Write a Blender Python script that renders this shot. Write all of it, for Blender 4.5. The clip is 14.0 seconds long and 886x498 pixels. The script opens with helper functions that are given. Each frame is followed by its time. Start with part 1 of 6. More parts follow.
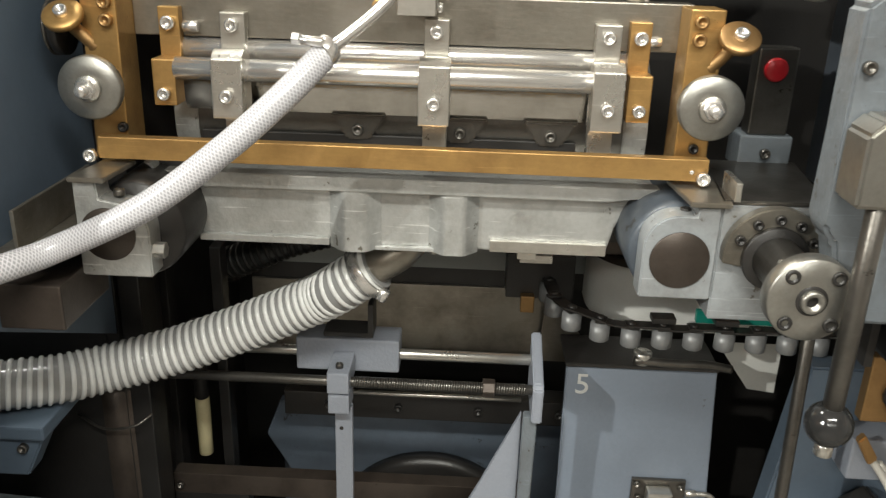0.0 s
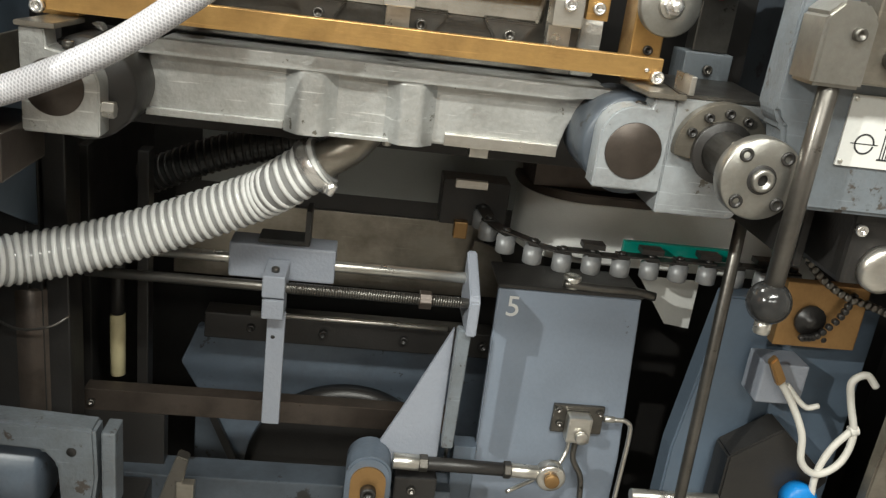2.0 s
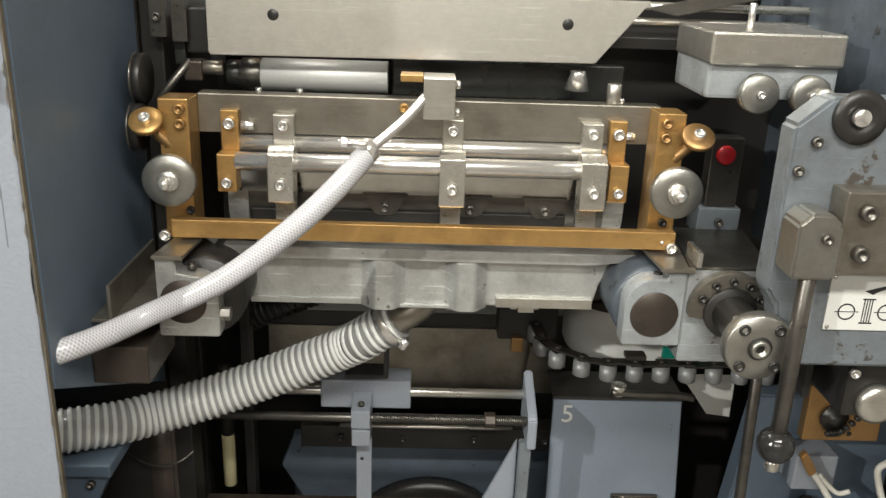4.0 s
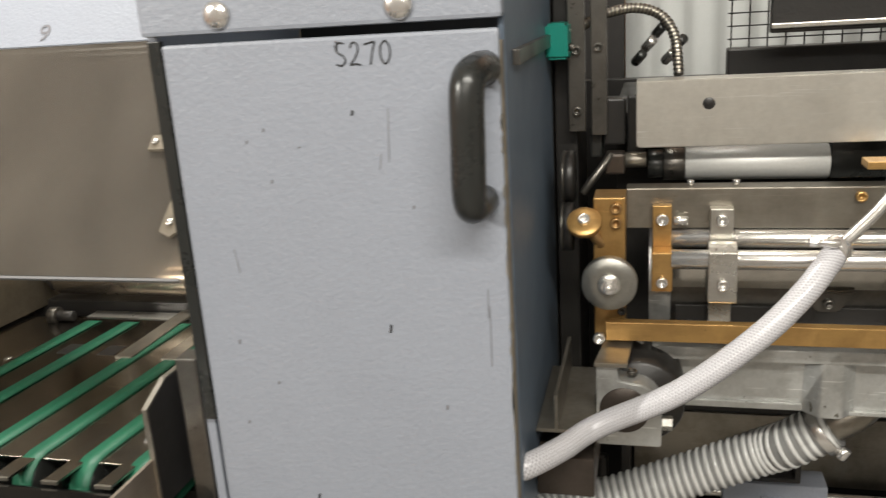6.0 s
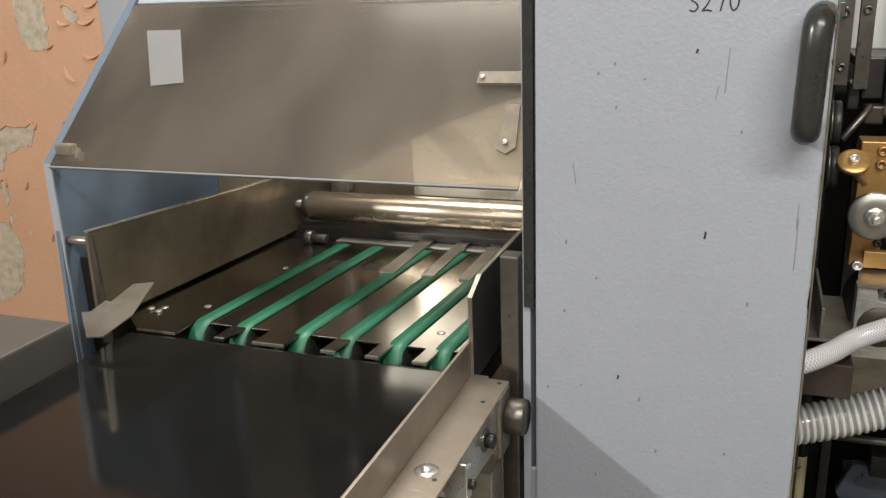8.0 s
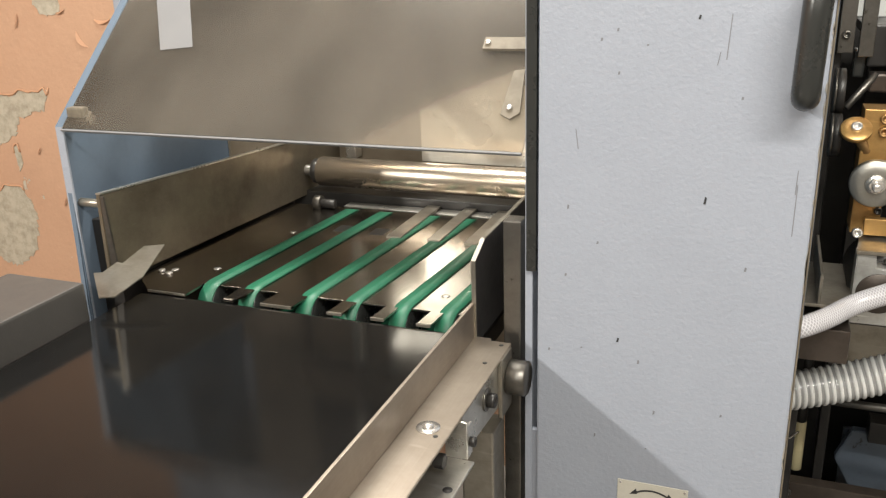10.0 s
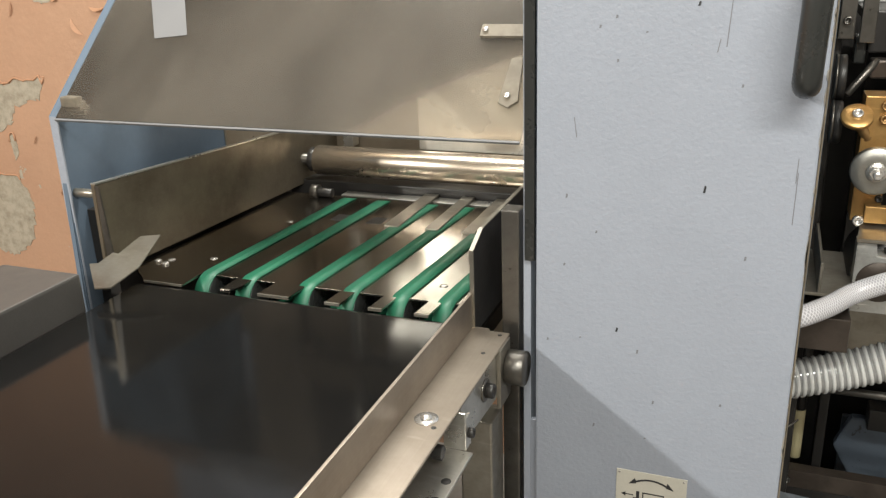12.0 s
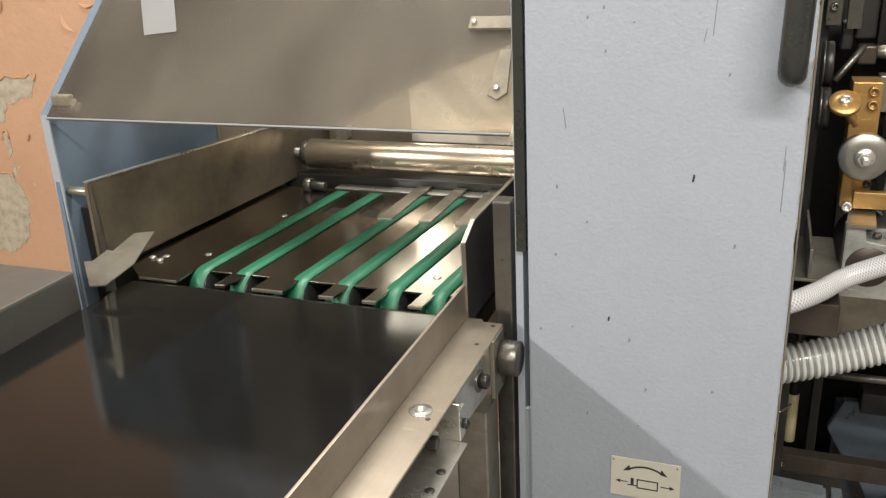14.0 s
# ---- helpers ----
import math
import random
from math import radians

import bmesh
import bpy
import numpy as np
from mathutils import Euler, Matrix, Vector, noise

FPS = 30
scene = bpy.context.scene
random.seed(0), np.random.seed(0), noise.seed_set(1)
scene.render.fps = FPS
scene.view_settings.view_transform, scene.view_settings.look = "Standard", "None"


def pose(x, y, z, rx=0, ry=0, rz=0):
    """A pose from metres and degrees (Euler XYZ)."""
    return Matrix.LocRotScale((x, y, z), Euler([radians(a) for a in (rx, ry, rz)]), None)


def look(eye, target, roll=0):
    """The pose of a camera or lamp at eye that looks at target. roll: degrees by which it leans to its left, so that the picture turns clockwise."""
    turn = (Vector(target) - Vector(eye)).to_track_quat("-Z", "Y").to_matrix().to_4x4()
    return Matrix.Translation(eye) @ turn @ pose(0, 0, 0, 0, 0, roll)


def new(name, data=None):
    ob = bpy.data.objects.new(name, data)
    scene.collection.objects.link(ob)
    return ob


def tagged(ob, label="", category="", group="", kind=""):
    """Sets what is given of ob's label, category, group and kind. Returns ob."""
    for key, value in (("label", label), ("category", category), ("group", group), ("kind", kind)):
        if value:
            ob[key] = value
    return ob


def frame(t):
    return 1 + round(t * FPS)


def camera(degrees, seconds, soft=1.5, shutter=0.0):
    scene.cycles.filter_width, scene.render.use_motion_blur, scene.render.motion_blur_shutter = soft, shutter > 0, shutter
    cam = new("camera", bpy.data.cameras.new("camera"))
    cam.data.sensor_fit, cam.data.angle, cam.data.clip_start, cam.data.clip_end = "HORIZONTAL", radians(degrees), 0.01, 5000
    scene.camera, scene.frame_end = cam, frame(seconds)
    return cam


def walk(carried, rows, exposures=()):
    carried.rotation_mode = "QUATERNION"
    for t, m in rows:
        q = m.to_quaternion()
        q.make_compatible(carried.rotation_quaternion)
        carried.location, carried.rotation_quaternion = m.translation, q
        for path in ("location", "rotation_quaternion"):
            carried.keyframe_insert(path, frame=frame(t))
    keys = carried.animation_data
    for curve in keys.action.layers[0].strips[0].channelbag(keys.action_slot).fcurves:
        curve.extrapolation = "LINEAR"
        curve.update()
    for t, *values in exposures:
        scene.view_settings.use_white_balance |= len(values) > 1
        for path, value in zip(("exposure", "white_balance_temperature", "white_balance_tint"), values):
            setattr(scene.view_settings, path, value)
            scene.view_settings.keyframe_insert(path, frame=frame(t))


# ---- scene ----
cam = camera(55.3, 14.0, soft=1.3, shutter=0.25)
PATH = [
    (0, (0.007, 0.048, 1.482), (-0.05, 1.916, 0.77), 1.8),
    (0.5, (-0.018, 0.115, 1.425), (-0.067, 1.988, 0.727), 4.0),
    (1, (-0.062, 0.011, 1.374), (0.003, 1.884, 0.675), 6.2),
    (1.5, (-0.063, -0.009, 1.35), (0.081, 1.867, 0.672), 7.0),
    (2, (-0.055, 0.003, 1.357), (0.154, 1.877, 0.69), 7.4),
    (2.2, (-0.055, 0.007, 1.358), (0.167, 1.879, 0.689), 7.0),
    (4.3, (-0.075, -0.112, 1.597), (-0.076, 1.782, 0.952), 0.5),
    (4.5, (-0.101, -0.11, 1.591), (-0.146, 1.793, 0.98), -0.5),
    (5, (-0.156, -0.021, 1.609), (-0.398, 1.874, 1.017), -2.5),
    (5.5, (-0.196, 0.017, 1.623), (-0.625, 1.889, 1.063), -3.9),
    (6, (-0.313, -0.056, 1.639), (-0.792, 1.802, 1.076), -3.7),
    (6.5, (-0.442, -0.206, 1.638), (-0.927, 1.655, 1.088), -3.1),
    (7, (-0.496, -0.274, 1.632), (-1.08, 1.557, 1.078), -3.4),
    (7.5, (-0.517, -0.295, 1.631), (-1.14, 1.518, 1.059), -3.0),
    (8, (-0.508, -0.309, 1.624), (-1.179, 1.479, 1.032), -2.1),
    (8.5, (-0.5, -0.318, 1.623), (-1.195, 1.454, 1.006), -1.7),
    (9, (-0.493, -0.324, 1.623), (-1.191, 1.443, 0.998), -1.6),
    (9.2, (-0.49, -0.327, 1.623), (-1.187, 1.437, 0.987), -1.7),
    (11.5, (-0.501, -0.315, 1.62), (-1.183, 1.44, 0.944), -1.9),
    (12, (-0.495, -0.315, 1.623), (-1.179, 1.433, 0.934), -2.1),
    (12.5, (-0.492, -0.316, 1.619), (-1.175, 1.429, 0.92), -2.3),
    (13, (-0.485, -0.32, 1.622), (-1.172, 1.419, 0.911), -2.7),
    (13.5, (-0.491, -0.324, 1.622), (-1.169, 1.414, 0.902), -2.8),
    (14, (-0.487, -0.317, 1.628), (-1.163, 1.425, 0.916), -3.0),
]
EXPOSURES = [(0, -0.10, 6350, 7), (0.5, -0.03, 6300, 6), (1, 0.03, 6250, 6), (2, 0.04, 6250, 6), (4.5, -0.20, 6400, 8), (5, -0.14, 6450, 9), (5.5, -0.23, 6450, 10), (6, -0.42, 6500, 10),
             (6.5, -0.53, 6450, 10), (7, -0.52, 6450, 11), (7.5, -0.42, 6420, 11), (8, -0.40, 6450, 10), (8.5, -0.36, 6500, 10), (9, -0.06, 6500, 10), (11.5, 0.05, 6450, 9), (12, -0.12, 6350, 8),
             (12.5, -0.54, 6500, 10), (13, -0.12, 6500, 9), (14, -0.05, 6500, 8)]
walk(cam, [(t, look(eye, target, roll)) for t, eye, target, roll in PATH], EXPOSURES)


# ---- world and lights ----
world = bpy.data.worlds.new("world")
scene.world = world
world.use_nodes = True
world.node_tree.nodes["Background"].inputs[0].default_value = (0.8, 0.85, 0.9, 1)
world.node_tree.nodes["Background"].inputs[1].default_value = 0.12


def area_light(x, y, z, length, power, yaw, name, warm=(1.0, 0.965, 0.88), width=0.16, tip=0.0):
    data = bpy.data.lights.new(name, "AREA")
    data.shape, data.size, data.size_y, data.energy, data.color = "RECTANGLE", width, length, power, warm
    ob = new(name, data)
    ob.matrix_basis = pose(x, y, z, tip, 0, 0) @ pose(0, 0, 0, 0, 0, yaw)
    return ob


# Unseen overhead lights added for general brightness; no fixtures are modelled.
area_light(0.12, -0.72, 2.80, 1.5, 62, 90, "unseen_overhead_light", tip=35)
area_light(-0.4, -2.6, 2.75, 2.4, 40, 90, "unseen_overhead_light", tip=50)
# Added above the hood only to brighten its inside.
area_light(-1.03, 1.16, 2.88, 1.2, 70, 90, "unseen_overhead_light", width=0.3)
# Unseen stand-in for light from the left; throws the diagonal shadow on the door.
left_key = area_light(0, 0, 0, 0.06, 120, 0, "left_key_light", width=0.06)
left_key.matrix_basis = look((-2.95, -1.6, 2.76), (-0.6, 0.65, 1.1))


# ---- materials ----
def surface(name, base, dark, rough=0.5, metal=0.0, stain=9.0, amount=0.5, grain=350.0, bump=0.08, stretch=(1, 1, 1), vary=0.15,
            scratch=0.0, coat=0.0, chip=None):
    """A procedural material: stains at a hand's width, grain at a millimetre, uneven gloss, optional scratches."""
    m = bpy.data.materials.new(name)
    m.use_nodes = True
    nt = m.node_tree
    n, link = nt.nodes, nt.links
    bsdf = n["Principled BSDF"]
    co = n.new("ShaderNodeTexCoord")
    mp = n.new("ShaderNodeMapping")
    mp.inputs["Scale"].default_value = stretch
    link.new(co.outputs["Object"], mp.inputs["Vector"])
    big = n.new("ShaderNodeTexNoise")
    big.inputs["Scale"].default_value, big.inputs["Detail"].default_value, big.inputs["Roughness"].default_value = stain, 8, 0.65
    link.new(co.outputs["Object"], big.inputs["Vector"])
    fine = n.new("ShaderNodeTexNoise")
    fine.inputs["Scale"].default_value, fine.inputs["Detail"].default_value = grain, 4
    link.new(mp.outputs["Vector"], fine.inputs["Vector"])
    ramp = n.new("ShaderNodeMapRange")
    ramp.inputs["From Min"].default_value, ramp.inputs["From Max"].default_value = 0.42, 0.75
    ramp.inputs["To Max"].default_value = amount
    link.new(big.outputs["Fac"], ramp.inputs["Value"])
    mix = n.new("ShaderNodeMix")
    mix.data_type = "RGBA"
    mix.inputs["A"].default_value, mix.inputs["B"].default_value = (*base, 1), (*dark, 1)
    link.new(ramp.outputs["Result"], mix.inputs["Factor"])
    tone = n.new("ShaderNodeMix")
    tone.data_type, tone.blend_type = "RGBA", "MULTIPLY"
    tone.inputs["Factor"].default_value = 0.12 if metal < 0.3 else 0.16
    link.new(mix.outputs["Result"], tone.inputs["A"])
    link.new(fine.outputs["Fac"], tone.inputs["B"])
    last = tone.outputs["Result"]
    if scratch:
        wave = n.new("ShaderNodeTexNoise")
        wave.inputs["Scale"].default_value, wave.inputs["Detail"].default_value = 60, 2
        m2 = n.new("ShaderNodeMapping")
        m2.inputs["Scale"].default_value, m2.inputs["Rotation"].default_value = (0.25, 1, 6), (0.3, 0.7, 0.2)
        link.new(co.outputs["Object"], m2.inputs["Vector"])
        link.new(m2.outputs["Vector"], wave.inputs["Vector"])
        cut = n.new("ShaderNodeMapRange")
        cut.inputs["From Min"].default_value, cut.inputs["From Max"].default_value, cut.inputs["To Max"].default_value = 0.66, 0.72, scratch
        link.new(wave.outputs["Fac"], cut.inputs["Value"])
        sc = n.new("ShaderNodeMix")
        sc.data_type = "RGBA"
        sc.inputs["B"].default_value = (min(1, base[0] * 1.6), min(1, base[1] * 1.6), min(1, base[2] * 1.6), 1)
        link.new(cut.outputs["Result"], sc.inputs["Factor"])
        link.new(last, sc.inputs["A"])
        last = sc.outputs["Result"]
    if chip:
        size, level, colour = chip
        spots = n.new("ShaderNodeTexNoise")
        spots.inputs["Scale"].default_value, spots.inputs["Detail"].default_value, spots.inputs["Roughness"].default_value = size, 9, 0.7
        link.new(co.outputs["Object"], spots.inputs["Vector"])
        edge = n.new("ShaderNodeMapRange")
        edge.inputs["From Min"].default_value, edge.inputs["From Max"].default_value, edge.inputs["To Max"].default_value = level, level + 0.03, 0.9
        link.new(spots.outputs["Fac"], edge.inputs["Value"])
        flake = n.new("ShaderNodeMix")
        flake.data_type = "RGBA"
        flake.inputs["B"].default_value = (*colour, 1)
        link.new(edge.outputs["Result"], flake.inputs["Factor"])
        link.new(last, flake.inputs["A"])
        last = flake.outputs["Result"]
    link.new(last, bsdf.inputs["Base Color"])
    gloss = n.new("ShaderNodeMapRange")
    gloss.inputs["To Min"].default_value, gloss.inputs["To Max"].default_value = max(0.02, rough - vary), min(1, rough + vary)
    link.new(big.outputs["Fac"], gloss.inputs["Value"])
    link.new(gloss.outputs["Result"], bsdf.inputs["Roughness"])
    bsdf.inputs["Metallic"].default_value = metal
    bsdf.inputs["Coat Weight"].default_value = coat
    bp = n.new("ShaderNodeBump")
    bp.inputs["Strength"].default_value, bp.inputs["Distance"].default_value = bump, 0.002
    link.new(fine.outputs["Fac"], bp.inputs["Height"])
    link.new(bp.outputs["Normal"], bsdf.inputs["Normal"])
    return m


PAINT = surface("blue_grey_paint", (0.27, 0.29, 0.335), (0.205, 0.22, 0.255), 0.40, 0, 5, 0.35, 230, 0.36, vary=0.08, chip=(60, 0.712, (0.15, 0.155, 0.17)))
# Darker version of the blue-grey paint, with shade put into the colour.
DEEP_BLUE = surface("slate_blue_shaded_paint", (0.105, 0.14, 0.185), (0.07, 0.09, 0.12), 0.42, 0, 6, 0.5, 120, 0.02)
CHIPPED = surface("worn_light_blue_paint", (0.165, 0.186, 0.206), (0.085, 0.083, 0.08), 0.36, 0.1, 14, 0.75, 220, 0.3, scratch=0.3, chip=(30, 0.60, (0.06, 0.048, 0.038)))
WORN = surface("paint_worn_to_bare_metal", (0.40, 0.425, 0.445), (0.17, 0.16, 0.145), 0.34, 0.4, 13, 0.8, 220, 0.3, scratch=0.5, chip=(26, 0.615, (0.10, 0.085, 0.065)))
LATCH = surface("tarnished_latch_steel", (0.15, 0.125, 0.09), (0.07, 0.057, 0.04), 0.6, 0.1, 40, 0.8)
# Oily paint; on the back plate its dark tone also carries shadow.
PANEL = surface("oily_shaded_grey_paint", (0.108, 0.134, 0.170), (0.048, 0.052, 0.06), 0.36, 0, 9, 0.7, 200, 0.15, chip=(26, 0.62, (0.025, 0.024, 0.022)))
CAST = surface("worn_cast_aluminium", (0.54, 0.545, 0.53), (0.25, 0.243, 0.222), 0.36, 0.6, 20, 0.75, 200, 0.4, scratch=0.6, chip=(42, 0.635, (0.12, 0.11, 0.085)))
STEEL = surface("machined_steel", (0.68, 0.66, 0.61), (0.36, 0.33, 0.28), 0.30, 0.9, 16, 0.7, 300, 0.08, (0.2, 1, 1), 0.13, scratch=0.2, chip=(48, 0.67, (0.14, 0.12, 0.09)))
BRUSHED = surface("scuffed_sheet_steel", (0.74, 0.72, 0.665), (0.42, 0.39, 0.345), 0.36, 0.85, 9, 0.75, 240, 0.05, (0.5, 1, 1), 0.16, scratch=0.3, chip=(55, 0.69, (0.30, 0.28, 0.24)))
CHROME = surface("polished_chrome_steel", (0.80, 0.78, 0.75), (0.6, 0.58, 0.55), 0.24, 0.85, 20, 0.3, 300, 0.03, (0.03, 1, 1), 0.08)
DULL = surface("dull_dark_steel", (0.17, 0.16, 0.145), (0.05, 0.045, 0.038), 0.34, 0.85, 12, 0.8, 300, 0.1, chip=(40, 0.64, (0.03, 0.026, 0.02)))
BROWN_STEEL = surface("oily_brown_steel", (0.33, 0.305, 0.26), (0.12, 0.10, 0.075), 0.34, 0.8, 12, 0.8, 300, 0.1, (0.3, 1, 1), scratch=0.15)
# Oily black parts, and the painted dark of holes, gaps and unlit depths.
BLACK_STEEL_SHADE = surface("oily_black_steel_and_shade", (0.028, 0.026, 0.0245), (0.013, 0.0122, 0.0115), 0.38, 0.2, 14, 0.6, 250, 0.15)
BRASS = surface("tarnished_brass", (0.58, 0.355, 0.13), (0.26, 0.145, 0.055), 0.34, 0.75, 17, 0.8, 300, 0.1, (0.3, 1, 1), 0.14, scratch=0.2, chip=(38, 0.655, (0.10, 0.055, 0.025)))
BRONZE = surface("dark_bronze", (0.40, 0.24, 0.10), (0.20, 0.12, 0.05), 0.42, 0.8, 18, 0.6, 300, 0.1)
SPINDLE = surface("oily_spindle_steel", (0.52, 0.445, 0.36), (0.34, 0.28, 0.215), 0.27, 0.9, 5, 0.5, 120, 0.01, vary=0.04)
BLACK_PLASTIC = surface("black_plastic", (0.018, 0.019, 0.018), (0.03, 0.03, 0.028), 0.28, 0, 20, 0.5, 200, 0.05, vary=0.08)
BLACK_BELT = surface("glossy_black_belt", (0.006, 0.006, 0.006), (0.012, 0.011, 0.010), 0.10, 0, 6, 0.5, 300, 0.01, vary=0.04)
BLACK_BELT.node_tree.nodes["Principled BSDF"].inputs["IOR"].default_value = 1.33
GREEN = surface("green_rubber_belt", (0.012, 0.112, 0.06), (0.01, 0.06, 0.036), 0.48, 0, 8, 0.6, 500, 0.1)
TEAL = surface("green_plastic", (0.0, 0.22, 0.17), (0.0, 0.14, 0.10), 0.4, 0, 15, 0.4)
TABLE = surface("dark_polished_table_steel", (0.34, 0.31, 0.28), (0.14, 0.125, 0.11), 0.18, 1.0, 6, 0.7, 400, 0.05, (1, 0.04, 1), 0.1)
WHITE = surface("white_paint", (0.80, 0.80, 0.77), (0.62, 0.61, 0.56), 0.42, 0, 10, 0.5)
PAPER = surface("white_paper", (0.66, 0.66, 0.63), (0.56, 0.56, 0.53), 0.7, 0, 8, 0.3)
CREAM = surface("cream_plastic", (0.62, 0.55, 0.33), (0.42, 0.36, 0.2), 0.5, 0, 12, 0.5)
HOSE_WHITE = surface("white_hose_spiral", (0.74, 0.74, 0.725), (0.50, 0.49, 0.46), 0.14, 0, 14, 0.3, 200, 0.03, vary=0.08)
HOSE_GREY = surface("smoky_hose_wall", (0.31, 0.31, 0.305), (0.19, 0.19, 0.186), 0.08, 0, 14, 0.5, 200, 0.02, vary=0.05)
RED = surface("red_plastic", (0.62, 0.02, 0.03), (0.4, 0.01, 0.02), 0.35, 0, 30, 0.3)
BLUE_CAP = surface("bright_blue_plastic", (0.01, 0.22, 0.62), (0.01, 0.15, 0.4), 0.4, 0, 30, 0.3)
LABEL = surface("yellowed_label", (0.50, 0.475, 0.41), (0.38, 0.36, 0.30), 0.45, 0.1, 20, 0.4)
INK = surface("black_ink", (0.02, 0.02, 0.022), (0.03, 0.03, 0.03), 0.5, 0, 40, 0.4)
GREY_INK = surface("grey_ink", (0.15, 0.15, 0.165), (0.16, 0.16, 0.17), 0.6, 0, 40, 0.4)
CHALK = surface("white_stencil_paint", (0.62, 0.62, 0.60), (0.45, 0.45, 0.45), 0.7, 0, 60, 0.7)
FLOOR = surface("grey_concrete", (0.36, 0.34, 0.31), (0.24, 0.225, 0.205), 0.6, 0, 3, 0.6, 60, 0.2)
CEILING = surface("ceiling_paint", (0.70, 0.69, 0.66), (0.60, 0.59, 0.56), 0.8, 0, 2, 0.4, 60)
SHEET = surface("grimy_sheet_steel", (0.40, 0.335, 0.255), (0.20, 0.16, 0.115), 0.30, 0.6, 5, 0.75, 300, 0.05, (8, 1, 0.05), 0.12, scratch=0.15)
FOG = surface("grey_green_sheet", (0.30, 0.32, 0.31), (0.2, 0.21, 0.2), 0.4, 0, 6, 0.4)
OILY = surface("oily_brown_shaft", (0.075, 0.06, 0.05), (0.035, 0.028, 0.022), 0.34, 0.5, 30, 0.7)
FADED = surface("faded_sticker", (0.15, 0.15, 0.155), (0.18, 0.18, 0.18), 0.5, 0, 10, 0.4)
RAIL = surface("warm_brushed_steel", (0.42, 0.365, 0.305), (0.24, 0.20, 0.16), 0.38, 0.8, 8, 0.7, 500, 0.08, (1, 0.02, 1), 0.12, scratch=0.15)
TURNED = surface("turned_steel", (0.40, 0.39, 0.36), (0.22, 0.21, 0.18), 0.36, 0.9, 24, 0.7, 300, 0.08)
# Table steel in a brighter tone that paints in a reflection.
STRIP = surface("table_steel_bright_reflection", (0.58, 0.55, 0.50), (0.28, 0.26, 0.22), 0.2, 1.0, 9, 0.8, 400, 0.05, (1, 0.04, 1), 0.1, scratch=0.2)
MIRROR = surface("bright_wiped_steel", (0.66, 0.63, 0.58), (0.30, 0.28, 0.24), 0.12, 1.0, 18, 0.7, 300, 0.03, (0.2, 1, 1), 0.08)
# Oily slate; on the inner faces its dark tone also carries shade.
NAVY = surface("oily_shaded_slate_paint", (0.075, 0.09, 0.11), (0.025, 0.027, 0.03), 0.4, 0, 12, 0.8, 200, 0.1, chip=(26, 0.60, (0.02, 0.018, 0.016)))
CABLE = surface("off_white_cable", (0.60, 0.58, 0.53), (0.42, 0.40, 0.35), 0.5, 0, 30, 0.4)


def braid_material():
    """Clear-white hose wall with a woven thread under it."""
    m = surface("braided_hose", (0.66, 0.65, 0.63), (0.55, 0.54, 0.52), 0.25, 0, 14, 0.3, 200, 0.02)
    nt = m.node_tree
    n, link = nt.nodes, nt.links
    uv = n.new("ShaderNodeUVMap")
    uv.uv_map = "weave"
    ways = []
    for turn in (1, -1):
        sep = n.new("ShaderNodeVectorMath")
        sep.operation = "DOT_PRODUCT"
        sep.inputs[1].default_value = (11.0, 3.0 * turn, 0)
        link.new(uv.outputs["UV"], sep.inputs[0])
        fr = n.new("ShaderNodeMath")
        fr.operation = "PINGPONG"
        fr.inputs[1].default_value = 0.5
        link.new(sep.outputs["Value"], fr.inputs[0])
        st = n.new("ShaderNodeMapRange")
        st.inputs["From Min"].default_value, st.inputs["From Max"].default_value = 0.30, 0.42
        link.new(fr.outputs["Value"], st.inputs["Value"])
        ways.append(st)
    top = n.new("ShaderNodeMath")
    top.operation = "MAXIMUM"
    link.new(ways[0].outputs["Result"], top.inputs[0])
    link.new(ways[1].outputs["Result"], top.inputs[1])
    mix = n.new("ShaderNodeMix")
    mix.data_type = "RGBA"
    mix.inputs["A"].default_value, mix.inputs["B"].default_value = (0.34, 0.335, 0.35, 1), (0.60, 0.59, 0.615, 1)
    link.new(top.outputs["Value"], mix.inputs["Factor"])
    link.new(mix.outputs["Result"], n["Principled BSDF"].inputs["Base Color"])
    return m


BRAID = braid_material()


